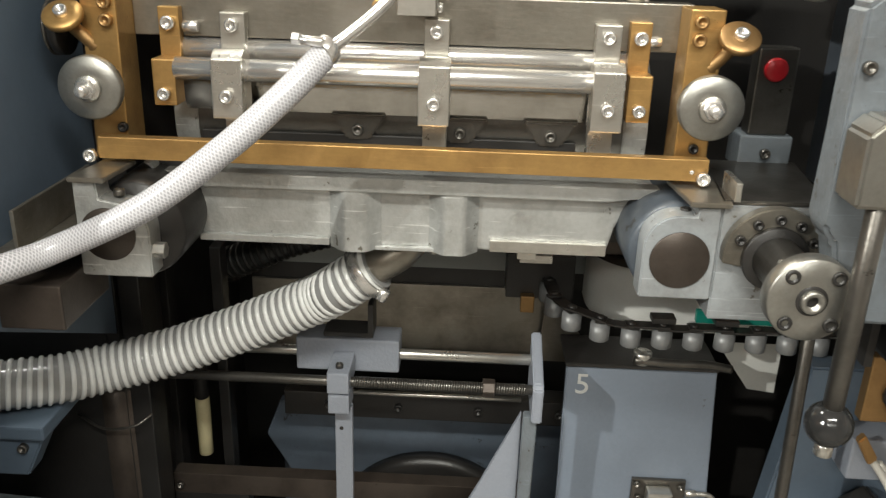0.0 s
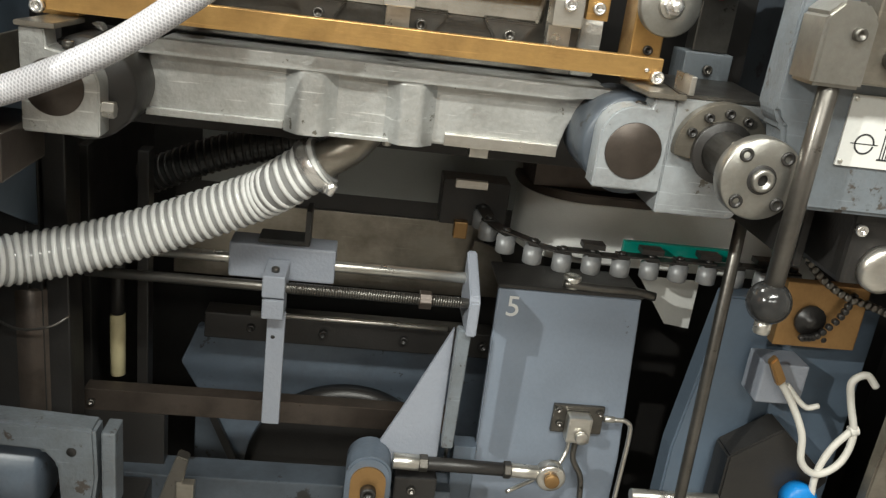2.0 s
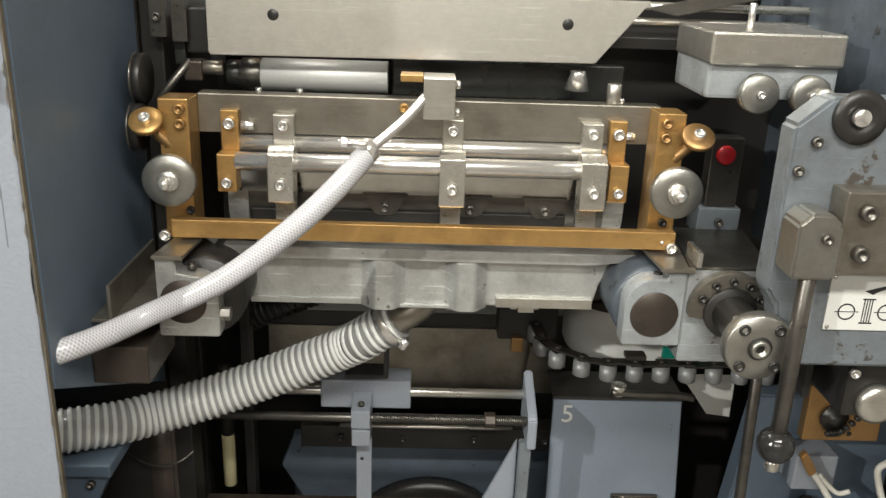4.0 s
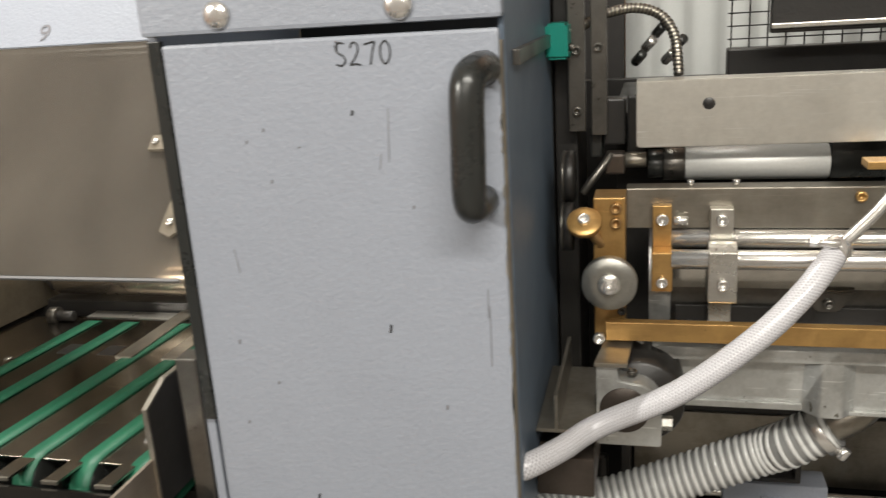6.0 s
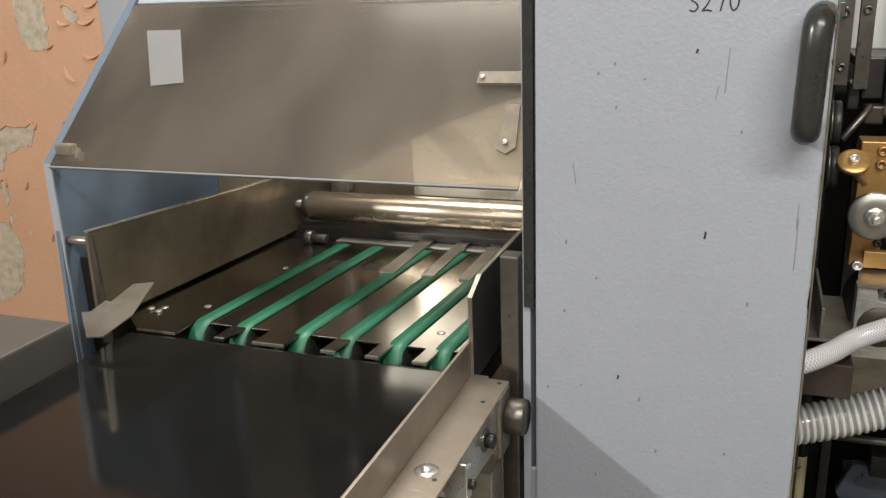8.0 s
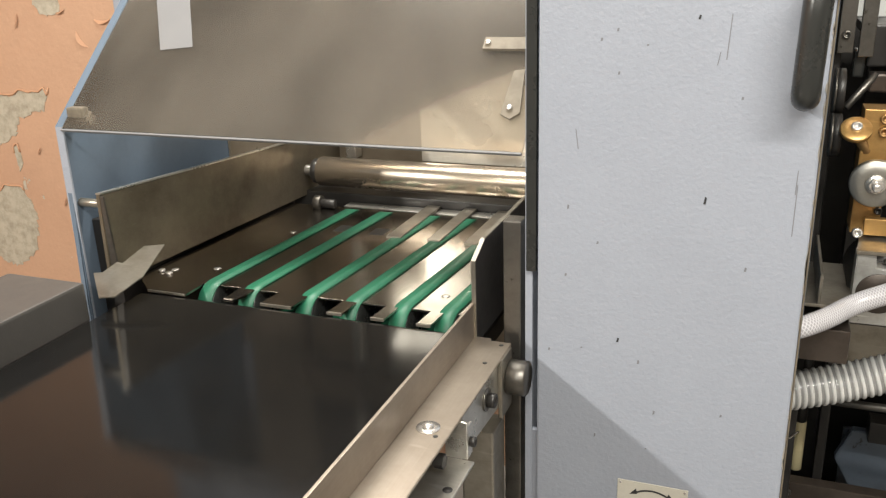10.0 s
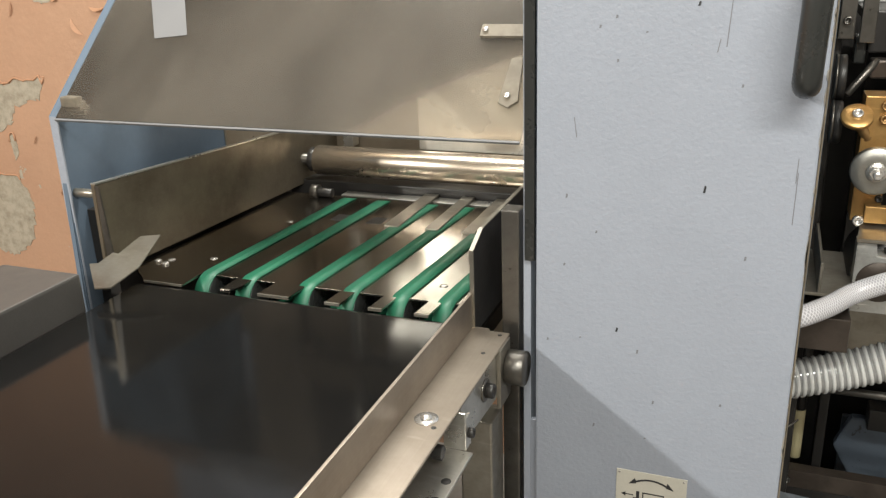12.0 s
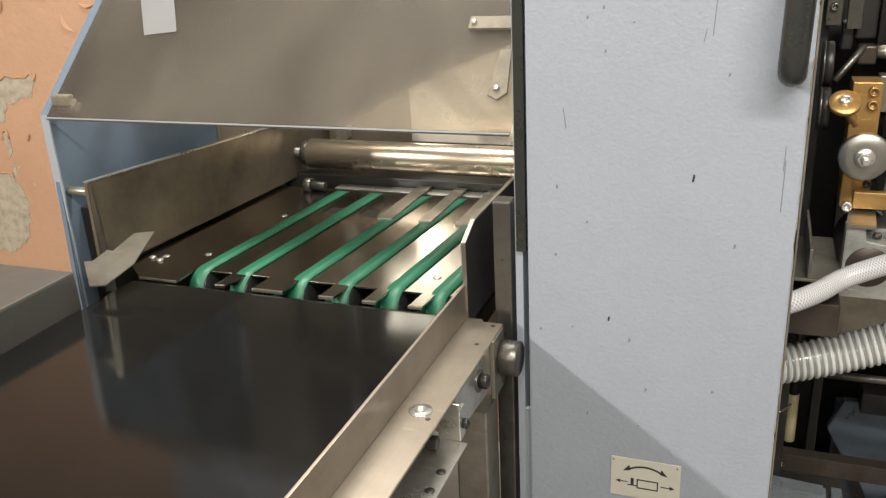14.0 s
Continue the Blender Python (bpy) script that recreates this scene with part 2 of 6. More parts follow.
def acrylic_material():
    m = bpy.data.materials.new("smear_and_reflection_acrylic")
    m.use_nodes = True
    nt = m.node_tree
    n, link = nt.nodes, nt.links
    n.remove(n["Principled BSDF"])
    out = n["Material Output"]
    clear, haze, gloss = n.new("ShaderNodeBsdfTransparent"), n.new("ShaderNodeBsdfDiffuse"), n.new("ShaderNodeBsdfGlossy")
    clear.inputs["Color"].default_value = (0.84, 0.80, 0.74, 1)
    # Brown haze: smears, plus the room's reflection painted in as diffuse colour.
    haze.inputs["Color"].default_value = (0.60, 0.53, 0.44, 1)
    gloss.inputs["Roughness"].default_value = 0.07
    co, noise_n = n.new("ShaderNodeTexCoord"), n.new("ShaderNodeTexNoise")
    noise_n.inputs["Scale"].default_value, noise_n.inputs["Detail"].default_value = 7, 7
    wipe = n.new("ShaderNodeMapping")
    wipe.inputs["Scale"].default_value, wipe.inputs["Rotation"].default_value = (1.0, 0.45, 0.45), (0.0, 0.5, 0.0)
    link.new(co.outputs["Object"], wipe.inputs["Vector"])
    link.new(wipe.outputs["Vector"], noise_n.inputs["Vector"])
    veil = n.new("ShaderNodeMapRange")
    veil.inputs["From Min"].default_value, veil.inputs["From Max"].default_value = 0.3, 0.75
    veil.inputs["To Min"].default_value, veil.inputs["To Max"].default_value = 0.05, 0.12
    link.new(noise_n.outputs["Fac"], veil.inputs["Value"])
    a, b, fres = n.new("ShaderNodeMixShader"), n.new("ShaderNodeMixShader"), n.new("ShaderNodeFresnel")
    fres.inputs["IOR"].default_value = 1.5
    link.new(veil.outputs["Result"], a.inputs[0])
    link.new(clear.outputs[0], a.inputs[1])
    link.new(haze.outputs[0], a.inputs[2])
    link.new(fres.outputs[0], b.inputs[0])
    link.new(a.outputs[0], b.inputs[1])
    link.new(gloss.outputs[0], b.inputs[2])
    link.new(b.outputs[0], out.inputs["Surface"])
    return m


ACRYLIC = acrylic_material()


def peeling_material():
    """Salmon wall paint that flakes off grey plaster in patches."""
    m = surface("peeling_salmon_paint", (0.57, 0.355, 0.235), (0.45, 0.27, 0.175), 0.65, 0, 3, 0.5, 90, 0.1)
    nt = m.node_tree
    n, link = nt.nodes, nt.links
    bsdf = n["Principled BSDF"]
    co = n.new("ShaderNodeTexCoord")
    big = n.new("ShaderNodeTexNoise")
    big.inputs["Scale"].default_value, big.inputs["Detail"].default_value, big.inputs["Roughness"].default_value = 2.3, 9, 0.62
    link.new(co.outputs["Object"], big.inputs["Vector"])
    cut = n.new("ShaderNodeMapRange")
    cut.inputs["From Min"].default_value, cut.inputs["From Max"].default_value = 0.66, 0.668
    link.new(big.outputs["Fac"], cut.inputs["Value"])
    plaster = n.new("ShaderNodeTexNoise")
    plaster.inputs["Scale"].default_value, plaster.inputs["Detail"].default_value = 40, 8
    link.new(co.outputs["Object"], plaster.inputs["Vector"])
    pc = n.new("ShaderNodeMix")
    pc.data_type = "RGBA"
    pc.inputs["A"].default_value, pc.inputs["B"].default_value = (0.34, 0.30, 0.23, 1), (0.60, 0.56, 0.47, 1)
    link.new(plaster.outputs["Fac"], pc.inputs["Factor"])
    old = bsdf.inputs["Base Color"].links[0].from_socket
    mix = n.new("ShaderNodeMix")
    mix.data_type = "RGBA"
    link.new(cut.outputs["Result"], mix.inputs["Factor"])
    link.new(old, mix.inputs["A"])
    link.new(pc.outputs["Result"], mix.inputs["B"])
    link.new(mix.outputs["Result"], bsdf.inputs["Base Color"])
    step = n.new("ShaderNodeMath")
    step.operation = "SUBTRACT"
    link.new(plaster.outputs["Fac"], step.inputs[0])
    link.new(cut.outputs["Result"], step.inputs[1])
    bp = n.new("ShaderNodeBump")
    bp.inputs["Strength"].default_value, bp.inputs["Distance"].default_value = 0.6, 0.004
    link.new(step.outputs["Value"], bp.inputs["Height"])
    link.new(bp.outputs["Normal"], bsdf.inputs["Normal"])
    return m


PEELING = peeling_material()


# ---- mesh helpers ----
def thing(name, at, label, category, group="", kind=""):
    """A top-level thing: an Empty at its base."""
    ob = new(name)
    ob.empty_display_size = 0.05
    ob.location = at
    return tagged(ob, label, category, group, kind)


def part(name, bm, material, parent=None, label="", at=None):
    """Links a bmesh (in the room's own metres, or round its own origin when at is given) as one mesh under a thing or part."""
    if isinstance(bm, bpy.types.Mesh):
        mesh = bm
    else:
        mesh = bpy.data.meshes.new(name)
        bmesh.ops.recalc_face_normals(bm, faces=bm.faces)
        bm.to_mesh(mesh)
        bm.free()
        mesh.materials.append(material)
    ob = new(name, mesh)
    if at is not None:
        ob.matrix_basis = at if isinstance(at, Matrix) else Matrix.Translation(at)
    if parent is not None:
        ob.parent = parent
        ob.matrix_parent_inverse = parent.matrix_basis.inverted()
    return tagged(ob, label)


def smooth(bm, angle=0.6):
    for f in bm.faces:
        f.smooth = True
    for e in bm.edges:
        if len(e.link_faces) == 2 and e.calc_face_angle(0) > angle:
            e.smooth = False
    return bm


def box(x0, x1, y0, y1, z0, z1, bevel=0.002, bm=None):
    own = bmesh.new()
    bmesh.ops.create_cube(own, size=1)
    for v in own.verts:
        v.co = Vector(((x0 + x1) / 2 + v.co.x * (x1 - x0), (y0 + y1) / 2 + v.co.y * (y1 - y0), (z0 + z1) / 2 + v.co.z * (z1 - z0)))
    if bevel:
        bevel = min(bevel, 0.4 * min(x1 - x0, y1 - y0, z1 - z0))
        bmesh.ops.bevel(own, geom=own.edges[:], offset=bevel, segments=2, profile=0.6, affect="EDGES")
    return join(bm, own)


def join(bm, own):
    if bm is None:
        return own
    tmp = bpy.data.meshes.new("tmp")
    own.to_mesh(tmp)
    own.free()
    bm.from_mesh(tmp)
    bpy.data.meshes.remove(tmp)
    return bm


def prism(points, axis, a, b, bevel=0.0, bm=None):
    """A polygon in the plane across an axis, run from a to b. points: (x, z) for axis y, (y, z) for x, (x, y) for z."""
    own = bmesh.new()

    def put(p, d):
        return {"y": (p[0], d, p[1]), "x": (d, p[0], p[1]), "z": (p[0], p[1], d)}[axis]

    lo, hi = [own.verts.new(put(p, a)) for p in points], [own.verts.new(put(p, b)) for p in points]
    own.faces.new(lo), own.faces.new(hi[::-1])
    for i in range(len(points)):
        j = (i + 1) % len(points)
        own.faces.new((lo[i], lo[j], hi[j], hi[i]))
    bmesh.ops.recalc_face_normals(own, faces=own.faces)
    if bevel:
        bmesh.ops.bevel(own, geom=[e for e in own.edges if e.calc_face_angle(0) > 0.3], offset=bevel, segments=2, affect="EDGES")
    return join(bm, own)


def lathe(profile, p0, p1, segments=32, bm=None):
    """A turned body: profile of (way along p0 to p1 in metres, radius)."""
    own = bmesh.new()
    p0, p1 = Vector(p0), Vector(p1)
    turn = (p1 - p0).to_track_quat("Z", "Y").to_matrix()
    rings = []
    for d, r in profile:
        rings.append([own.verts.new(p0 + turn @ Vector((r * math.cos(2 * math.pi * k / segments), r * math.sin(2 * math.pi * k / segments), d)))
                      for k in range(segments)])
    for a, b in zip(rings, rings[1:]):
        for k in range(segments):
            own.faces.new((a[k], a[(k + 1) % segments], b[(k + 1) % segments], b[k]))
    own.faces.new(rings[0][::-1]), own.faces.new(rings[-1])
    smooth(own)
    return join(bm, own)


def rod(p0, p1, r, segments=24, edge=0.001, bm=None):
    long = (Vector(p1) - Vector(p0)).length
    edge = min(edge, r * 0.4, long * 0.4)
    return lathe([(0, r - edge), (edge, r), (long - edge, r), (long, r - edge)], p0, p1, segments, bm)


def spline(points, steps):
    """Catmull-Rom through the points."""
    p = [Vector(q) for q in points]
    p = [2 * p[0] - p[1], *p, 2 * p[-1] - p[-2]]
    out = []
    for i in range(1, len(p) - 2):
        for s in range(steps):
            t = s / steps
            out.append(0.5 * (2 * p[i] + (p[i + 1] - p[i - 1]) * t + (2 * p[i - 1] - 5 * p[i] + 4 * p[i + 1] - p[i + 2]) * t * t
                              + (3 * p[i] - p[i - 1] - 3 * p[i + 1] + p[i + 2]) * t ** 3))
    return out + [p[-2]]


def frames_along(path):
    up, out = Vector((0, 0, 1)), []
    for i, p in enumerate(path):
        way = (path[min(i + 1, len(path) - 1)] - path[max(i - 1, 0)]).normalized()
        side = way.cross(up).normalized()
        up = side.cross(way).normalized()
        out.append((p, side, up))
    return out


def sweep(points, r, steps=8, segments=14, bm=None, weave=False):
    own = bmesh.new()
    path = spline(points, steps)
    rings = []
    for p, side, up in frames_along(path):
        rings.append([own.verts.new(p + r * (math.cos(2 * math.pi * k / segments) * side + math.sin(2 * math.pi * k / segments) * up)) for k in range(segments)])
    layer = own.loops.layers.uv.new("weave") if weave else None
    gone = 0.0
    for i, (a, b) in enumerate(zip(rings, rings[1:])):
        step = (path[i + 1] - path[i]).length
        for k in range(segments):
            f = own.faces.new((a[k], a[(k + 1) % segments], b[(k + 1) % segments], b[k]))
            f.smooth = True
            if weave:
                for loop, (u, v) in zip(f.loops, ((gone, k), (gone, k + 1), (gone + step, k + 1), (gone + step, k))):
                    loop[layer].uv = (u / 0.04, 4 * v / segments)
        gone += step
    own.faces.new(rings[0][::-1]), own.faces.new(rings[-1])
    return join(bm, own)


def helix(points, r, pitch, thick, segments=8, around=20):
    """A round bead wound round a path."""
    path = frames_along(spline(points, 24))
    gone, line, turn = 0.0, [], 0.0
    dense = []
    for (p, s, u), (q, s2, u2) in zip(path, path[1:]):
        for k in range(6):
            t = k / 6
            dense.append((p.lerp(q, t), s.lerp(s2, t).normalized(), u.lerp(u2, t).normalized()))
    total = sum((b[0] - a[0]).length for a, b in zip(dense, dense[1:]))
    count, i, acc = int(total / pitch * around), 0, 0.0
    for c in range(count):
        d = c / around * pitch
        while i < len(dense) - 2 and acc + (dense[i + 1][0] - dense[i][0]).length < d:
            acc += (dense[i + 1][0] - dense[i][0]).length
            i += 1
        p, s, u = dense[i]
        p = p + (dense[i + 1][0] - p).normalized() * (d - acc)
        a = 2 * math.pi * c / around
        line.append((p, math.cos(a) * s + math.sin(a) * u, (dense[i + 1][0] - dense[i][0]).normalized()))
    own = bmesh.new()
    rings = []
    for p, out, way in line:
        rings.append([own.verts.new(p + out * (r + thick * math.cos(2 * math.pi * k / segments)) + way * (1.35 * thick * math.sin(2 * math.pi * k / segments)))
                      for k in range(segments)])
    for a, b in zip(rings, rings[1:]):
        for k in range(segments):
            own.faces.new((a[k], a[(k + 1) % segments], b[(k + 1) % segments], b[k])).smooth = True
    return own


BOLTS = {}


def bolt(parent, x, y, z, r=0.0075, material=None, way="y", name="bolt"):
    """A socket-head bolt whose head stands proud of the plane at (x, y, z), towards -y, +z or +x."""
    material = material or CHROME
    key = (round(r, 4), material.name)
    if key not in BOLTS:
        bm = lathe([(0, r), (r * 0.95, r), (r * 1.1, r * 0.9), (r * 1.1, r * 0.56), (r * 0.5, r * 0.5)], (0, 0, 0), (0, 0, 1), 16)
        BOLTS[key] = bpy.data.meshes.new("bolt")
        bm.to_mesh(BOLTS[key])
        bm.free()
        BOLTS[key].materials.append(material)
    turn = {"y": pose(x, y, z, 90), "z": pose(x, y, z), "x": pose(x, y, z, 0, 90)}[way]
    return part(name, BOLTS[key], None, parent, at=turn)


def hex_nut(p0, p1, r):
    bm = bmesh.new()
    p0, p1 = Vector(p0), Vector(p1)
    turn = (p1 - p0).to_track_quat("Z", "Y").to_matrix()
    rings = [[bm.verts.new(q + turn @ Vector((r * math.cos(math.pi * k / 3), r * math.sin(math.pi * k / 3), 0))) for k in range(6)] for q in (p0, p1)]
    for k in range(6):
        bm.faces.new((rings[0][k], rings[0][(k + 1) % 6], rings[1][(k + 1) % 6], rings[1][k]))
    bm.faces.new(rings[0][::-1]), bm.faces.new(rings[1])
    bmesh.ops.bevel(bm, geom=bm.edges[:], offset=r * 0.08, segments=1, affect="EDGES")
    return bm


def writing(text, size, m, material, parent, label="", name="lettering", thin=0.0):
    curve = bpy.data.curves.new("lettering", "FONT")
    curve.body, curve.size, curve.extrude, curve.align_x, curve.align_y = text, size, 0.0004, "CENTER", "CENTER"
    curve.offset = thin
    tmp = new("lettering_curve", curve)
    mesh = bpy.data.meshes.new_from_object(tmp.evaluated_get(bpy.context.evaluated_depsgraph_get()))
    bpy.data.objects.remove(tmp)
    mesh.materials.clear()
    mesh.materials.append(material)
    return part(name, mesh, None, parent, label, at=m)


def arc(cx, cz, r, a0, a1, n=16):
    return [(cx + r * math.cos(radians(a0 + (a1 - a0) * k / n)), cz + r * math.sin(radians(a0 + (a1 - a0) * k / n))) for k in range(n + 1)]


# ---- the hall ----
def setting(name, bm, material, label):
    return tagged(part(name, bm, material), label, name.split("_")[0], kind="structure")


setting("floor", box(-4, 3, -4, 2.3, -0.1, 0, 0), FLOOR, "worn grey concrete workshop floor under the machine")
setting("ceiling", box(-4, 3, -4, 2.3, 4.2, 4.3, 0), CEILING, "plain pale ceiling over the workshop")
north = setting("wall_north", box(-4, 3, 2.0, 2.15, 0, 4.2, 0), PEELING, "salmon-painted wall with paint peeling off grey plaster")
FLAKE = surface("curled_salmon_paint", (0.62, 0.36, 0.22), (0.48, 0.28, 0.18), 0.65, 0, 20, 0.5)
PLASTER = surface("bare_grey_plaster", (0.50, 0.46, 0.37), (0.27, 0.235, 0.175), 0.75, 0, 26, 0.9, 70, 0.9)
random.seed(21)


def plaster_patch(line, rough=0.014):
    """Bare plaster with a ragged rim, and the lifted paint lip along its upper edge."""
    loop = []
    for (x0, z0), (x1, z1) in zip(line, line[1:] + line[:1]):
        count = max(2, int(math.hypot(x1 - x0, z1 - z0) / 0.012))
        for k in range(count):
            loop.append((x0 + (x1 - x0) * k / count + random.uniform(-rough, rough) * 0.6, z0 + (z1 - z0) * k / count + random.uniform(-rough, rough) * 0.6))
    part("plaster_patch", prism(loop, "y", 1.9975, 2.001), PLASTER, north, "bare grey plaster where paint has come off")
    top = max(z for x, z in loop)
    rim = [(x, z) for x, z in loop if z > top - 0.045]
    rim = sorted(rim)[::2]
    if len(rim) > 3:
        part("paint_lip", sweep([(x, 1.996, z + 0.004) for x, z in rim], 0.0035, 2, 6), FLAKE, north)


plaster_patch([(-3.30, 1.15), (-3.155, 1.168), (-3.04, 1.195), (-2.89, 1.207), (-2.925, 1.135), (-3.06, 1.10), (-3.08, 1.04), (-3.14, 1.005), (-3.35, 0.97)])
plaster_patch([(-3.40, 0.80), (-3.25, 0.79), (-3.19, 0.84), (-3.11, 0.83), (-3.055, 0.74), (-3.085, 0.60), (-3.14, 0.54), (-3.21, 0.51), (-3.35, 0.55), (-3.42, 0.65)])
plaster_patch([(-2.905, 1.70), (-2.86, 1.64), (-2.775, 1.66), (-2.765, 1.56), (-2.78, 1.48), (-2.835, 1.455), (-2.885, 1.49), (-2.90, 1.57)])
plaster_patch([(-2.69, 1.615), (-2.655, 1.60), (-2.625, 1.575), (-2.65, 1.548), (-2.69, 1.57)], 0.006)
plaster_patch([(-3.11, 0.99), (-3.085, 1.0), (-3.075, 0.93), (-3.10, 0.90)], 0.006)
for x, z, w, turn in ((-2.70, 1.545, 0.03, -0.3), (-2.60, 1.545, 0.042, 0.1), (-2.60, 1.435, 0.036, 0.0), (-2.71, 1.375, 0.036, -0.9), (-2.77, 1.47, 0.022, 0.3), (-2.68, 1.64, 0.03, -0.2),
                      (-2.76, 1.22, 0.014, 0.2), (-2.97, 1.44, 0.03, 1.2), (-2.90, 0.79, 0.02, 1.1), (-2.84, 0.78, 0.02, 0.2), (-2.86, 0.60, 0.04, -1.0), (-2.98, 0.98, 0.02, 1.0), (-2.57, 1.60, 0.035, 0.2)):
    bm = bmesh.new()
    rows = []
    for j in range(4):
        t = j / 3
        row = []
        for i in range(7):
            a = (i - 3) / 3
            u, v = w * a, w * (0.45 * a * a + 0.30 * t * (1 - a * a))
            row.append(bm.verts.new((x + u * math.cos(turn) - v * math.sin(turn), 1.998 - 0.011 * (1 - t) * (1 - a * a), z + u * math.sin(turn) + v * math.cos(turn))))
        rows.append(row)
    for r0, r1 in zip(rows, rows[1:]):
        for i in range(6):
            bm.faces.new((r0[i], r0[i + 1], r1[i + 1], r1[i])).smooth = True
    part("paint_flake", bm, FLAKE, north, "curled paint flake")
setting("wall_west", box(-4.15, -4, -4, 2.15, 0, 4.2, 0), PEELING, "salmon-painted side wall with peeling paint")
setting("wall_east", box(3, 3.15, -4, 2.15, 0, 4.2, 0), CEILING, "plain pale side wall of the workshop")
setting("wall_south", box(-4.15, 3.15, -4.15, -4, 0, 4.2, 0), CEILING, "plain pale rear wall of the workshop")

# ---- control column with its door ----
col = thing("control_column", (-0.6, 0.8, 0), "blue-grey painted steel machine column with a tall hinged door", "machine column")
bm = box(-0.768, -0.758, 0.664, 1.0, 0.0, 2.0, 0.001)
box(-0.758, -0.437, 0.664, 0.672, 0.0, 1.0, 0.001, bm)
part("left_side_panel", bm, PAINT, col)
# Same column as the door; its side is coloured darker for shade.
part("right_side_panel", prism([(0.664, 1.155), (1.0, 0.985), (1.0, 2.0), (0.664, 2.0)], "x", -0.439, -0.434, 0.001), DEEP_BLUE, col, "side panel with its shade put into the darker blue")
part("inner_wall", box(-0.757, -0.45, 1.0, 1.01, 0.0, 2.0, 0.0), BLACK_STEEL_SHADE, col)
part("top_panel", box(-0.766, -0.433, 0.650, 0.664, 1.623, 2.0, 0.004), PAINT, col, "blue-grey fascia held by two screws")
part("gasket", box(-0.765, -0.752, 0.657, 0.664, 1.235, 1.619, 0.001), BLACK_PLASTIC, col, "black rubber door gasket")
door = part("door", box(-0.749, -0.437, 0.654, 0.663, 0.30, 1.615, 0.003), PAINT, col, "orange-peel blue-grey painted door with small scratches")
grip = [(-0.450, 0.654, 1.583), (-0.452, 0.634, 1.583), (-0.4555, 0.614, 1.578), (-0.457, 0.608, 1.562), (-0.458, 0.608, 1.525), (-0.459, 0.608, 1.490),
        (-0.459, 0.614, 1.474), (-0.458, 0.634, 1.469), (-0.457, 0.654, 1.469)]
part("handle", sweep(grip, 0.0145, 8, 18), BLACK_PLASTIC, door, "black plastic bridge handle")
for x, z in ((-0.687, 1.639), (-0.520, 1.638)):
    s = part("screw", lathe([(0, 0.0125), (0.002, 0.0125), (0.0045, 0.009), (0.005, 0.004)], (x, 0.650, z), (x, 0.6, z), 24), CHROME, col, "plated cross-head screw")
STROKES = {"S": ([(0.85, 0.95), (0.45, 1.0), (0.10, 0.85), (0.20, 0.60), (0.70, 0.42), (0.88, 0.20), (0.55, 0.0), (0.05, 0.06)], [(0.22, 1.08), (0.20, 0.80), (0.16, 0.62)]),
           "2": ([(0.05, 0.75), (0.30, 0.98), (0.70, 0.90), (0.72, 0.60), (0.35, 0.25), (0.02, 0.02), (0.45, 0.05), (0.95, 0.0)],),
           "7": ([(0.02, 0.88), (0.45, 0.93), (0.92, 0.95), (0.70, 0.55), (0.48, 0.0)],),
           "0": ([(0.50, 1.0), (0.12, 0.75), (0.10, 0.30), (0.45, 0.0), (0.85, 0.25), (0.90, 0.70), (0.62, 0.98), (0.46, 0.98)],)}
pen = -0.5815
for letter in "S270":
    bm = bmesh.new()
    for stroke in STROKES[letter]:
        sweep([(pen + 0.0102 * u, 0.6537, 1.590 + 0.0195 * v) for u, v in stroke], 0.00085, 5, 6, bm)
    part("lettering", bm, INK, door, "handwritten black marker lettering")
    pen += 0.0135
for x, z, h, lean in ((-0.540, 1.528, 0.024, 0.10), (-0.549, 1.505, 0.007, 0.3), (-0.457, 1.372, 0.014, 0.02), (-0.456, 1.34, 0.03, 0.01), (-0.70, 1.41, 0.012, -0.3)):
    part("scratch", prism([(x - 0.0006, z - h), (x + 0.0004, z - h), (x + 0.0006 + lean * h, z + h), (x - 0.0002 + lean * h, z + h)], "y", 0.6537, 0.6545), GREY_INK, door, "long fine scratch")
random.seed(4)
for k in range(16):
    x, z, h = random.uniform(-0.735, -0.46), random.uniform(0.95, 1.57), random.choice((0.001, 0.0015, 0.002, 0.003))
    part("paint_chip", prism([(x - 0.0012, z - h), (x + 0.0012, z - h * 0.6), (x + 0.0016, z + h * 0.8), (x - 0.0005, z + h)], "y", 0.6536, 0.6545), GREY_INK, door)
for x, z, h in ((-0.552, 1.345, 0.0045), (-0.645, 1.156, 0.003), (-0.571, 1.549, 0.0025)):
    part("paint_chip", prism([(x - 0.0015, z - h), (x + 0.001, z - h), (x + 0.002, z + h * 0.7), (x, z + h)], "y", 0.6535, 0.6545), INK, door)
random.seed(9)
for k in range(22):
    z, h, w = random.uniform(0.95, 1.6), random.uniform(0.004, 0.022), random.uniform(0.0008, 0.0022)
    part("edge_wear", prism([(-0.4372, z - h), (-0.4372 - w, z - h * 0.3), (-0.4372 - w * 0.7, z + h * 0.5), (-0.4372, z + h)], "y", 0.6537, 0.6546), STEEL, door)
part("bare_edge", box(-0.4369, -0.4348, 0.6552, 0.6622, 0.31, 1.605, 0.0008), LATCH, door, "door edge worn to brown bare metal")
sign = part("sign", box(-0.637, -0.546, 0.6525, 0.654, 0.893, 0.954, 0.0006), LABEL, col, "cream pictogram plate with curved arrows")
bm = prism(arc(-0.5915, 0.905, 0.040, 60, 120) + arc(-0.5915, 0.905, 0.0375, 120, 60), "y", 0.652, 0.6526)
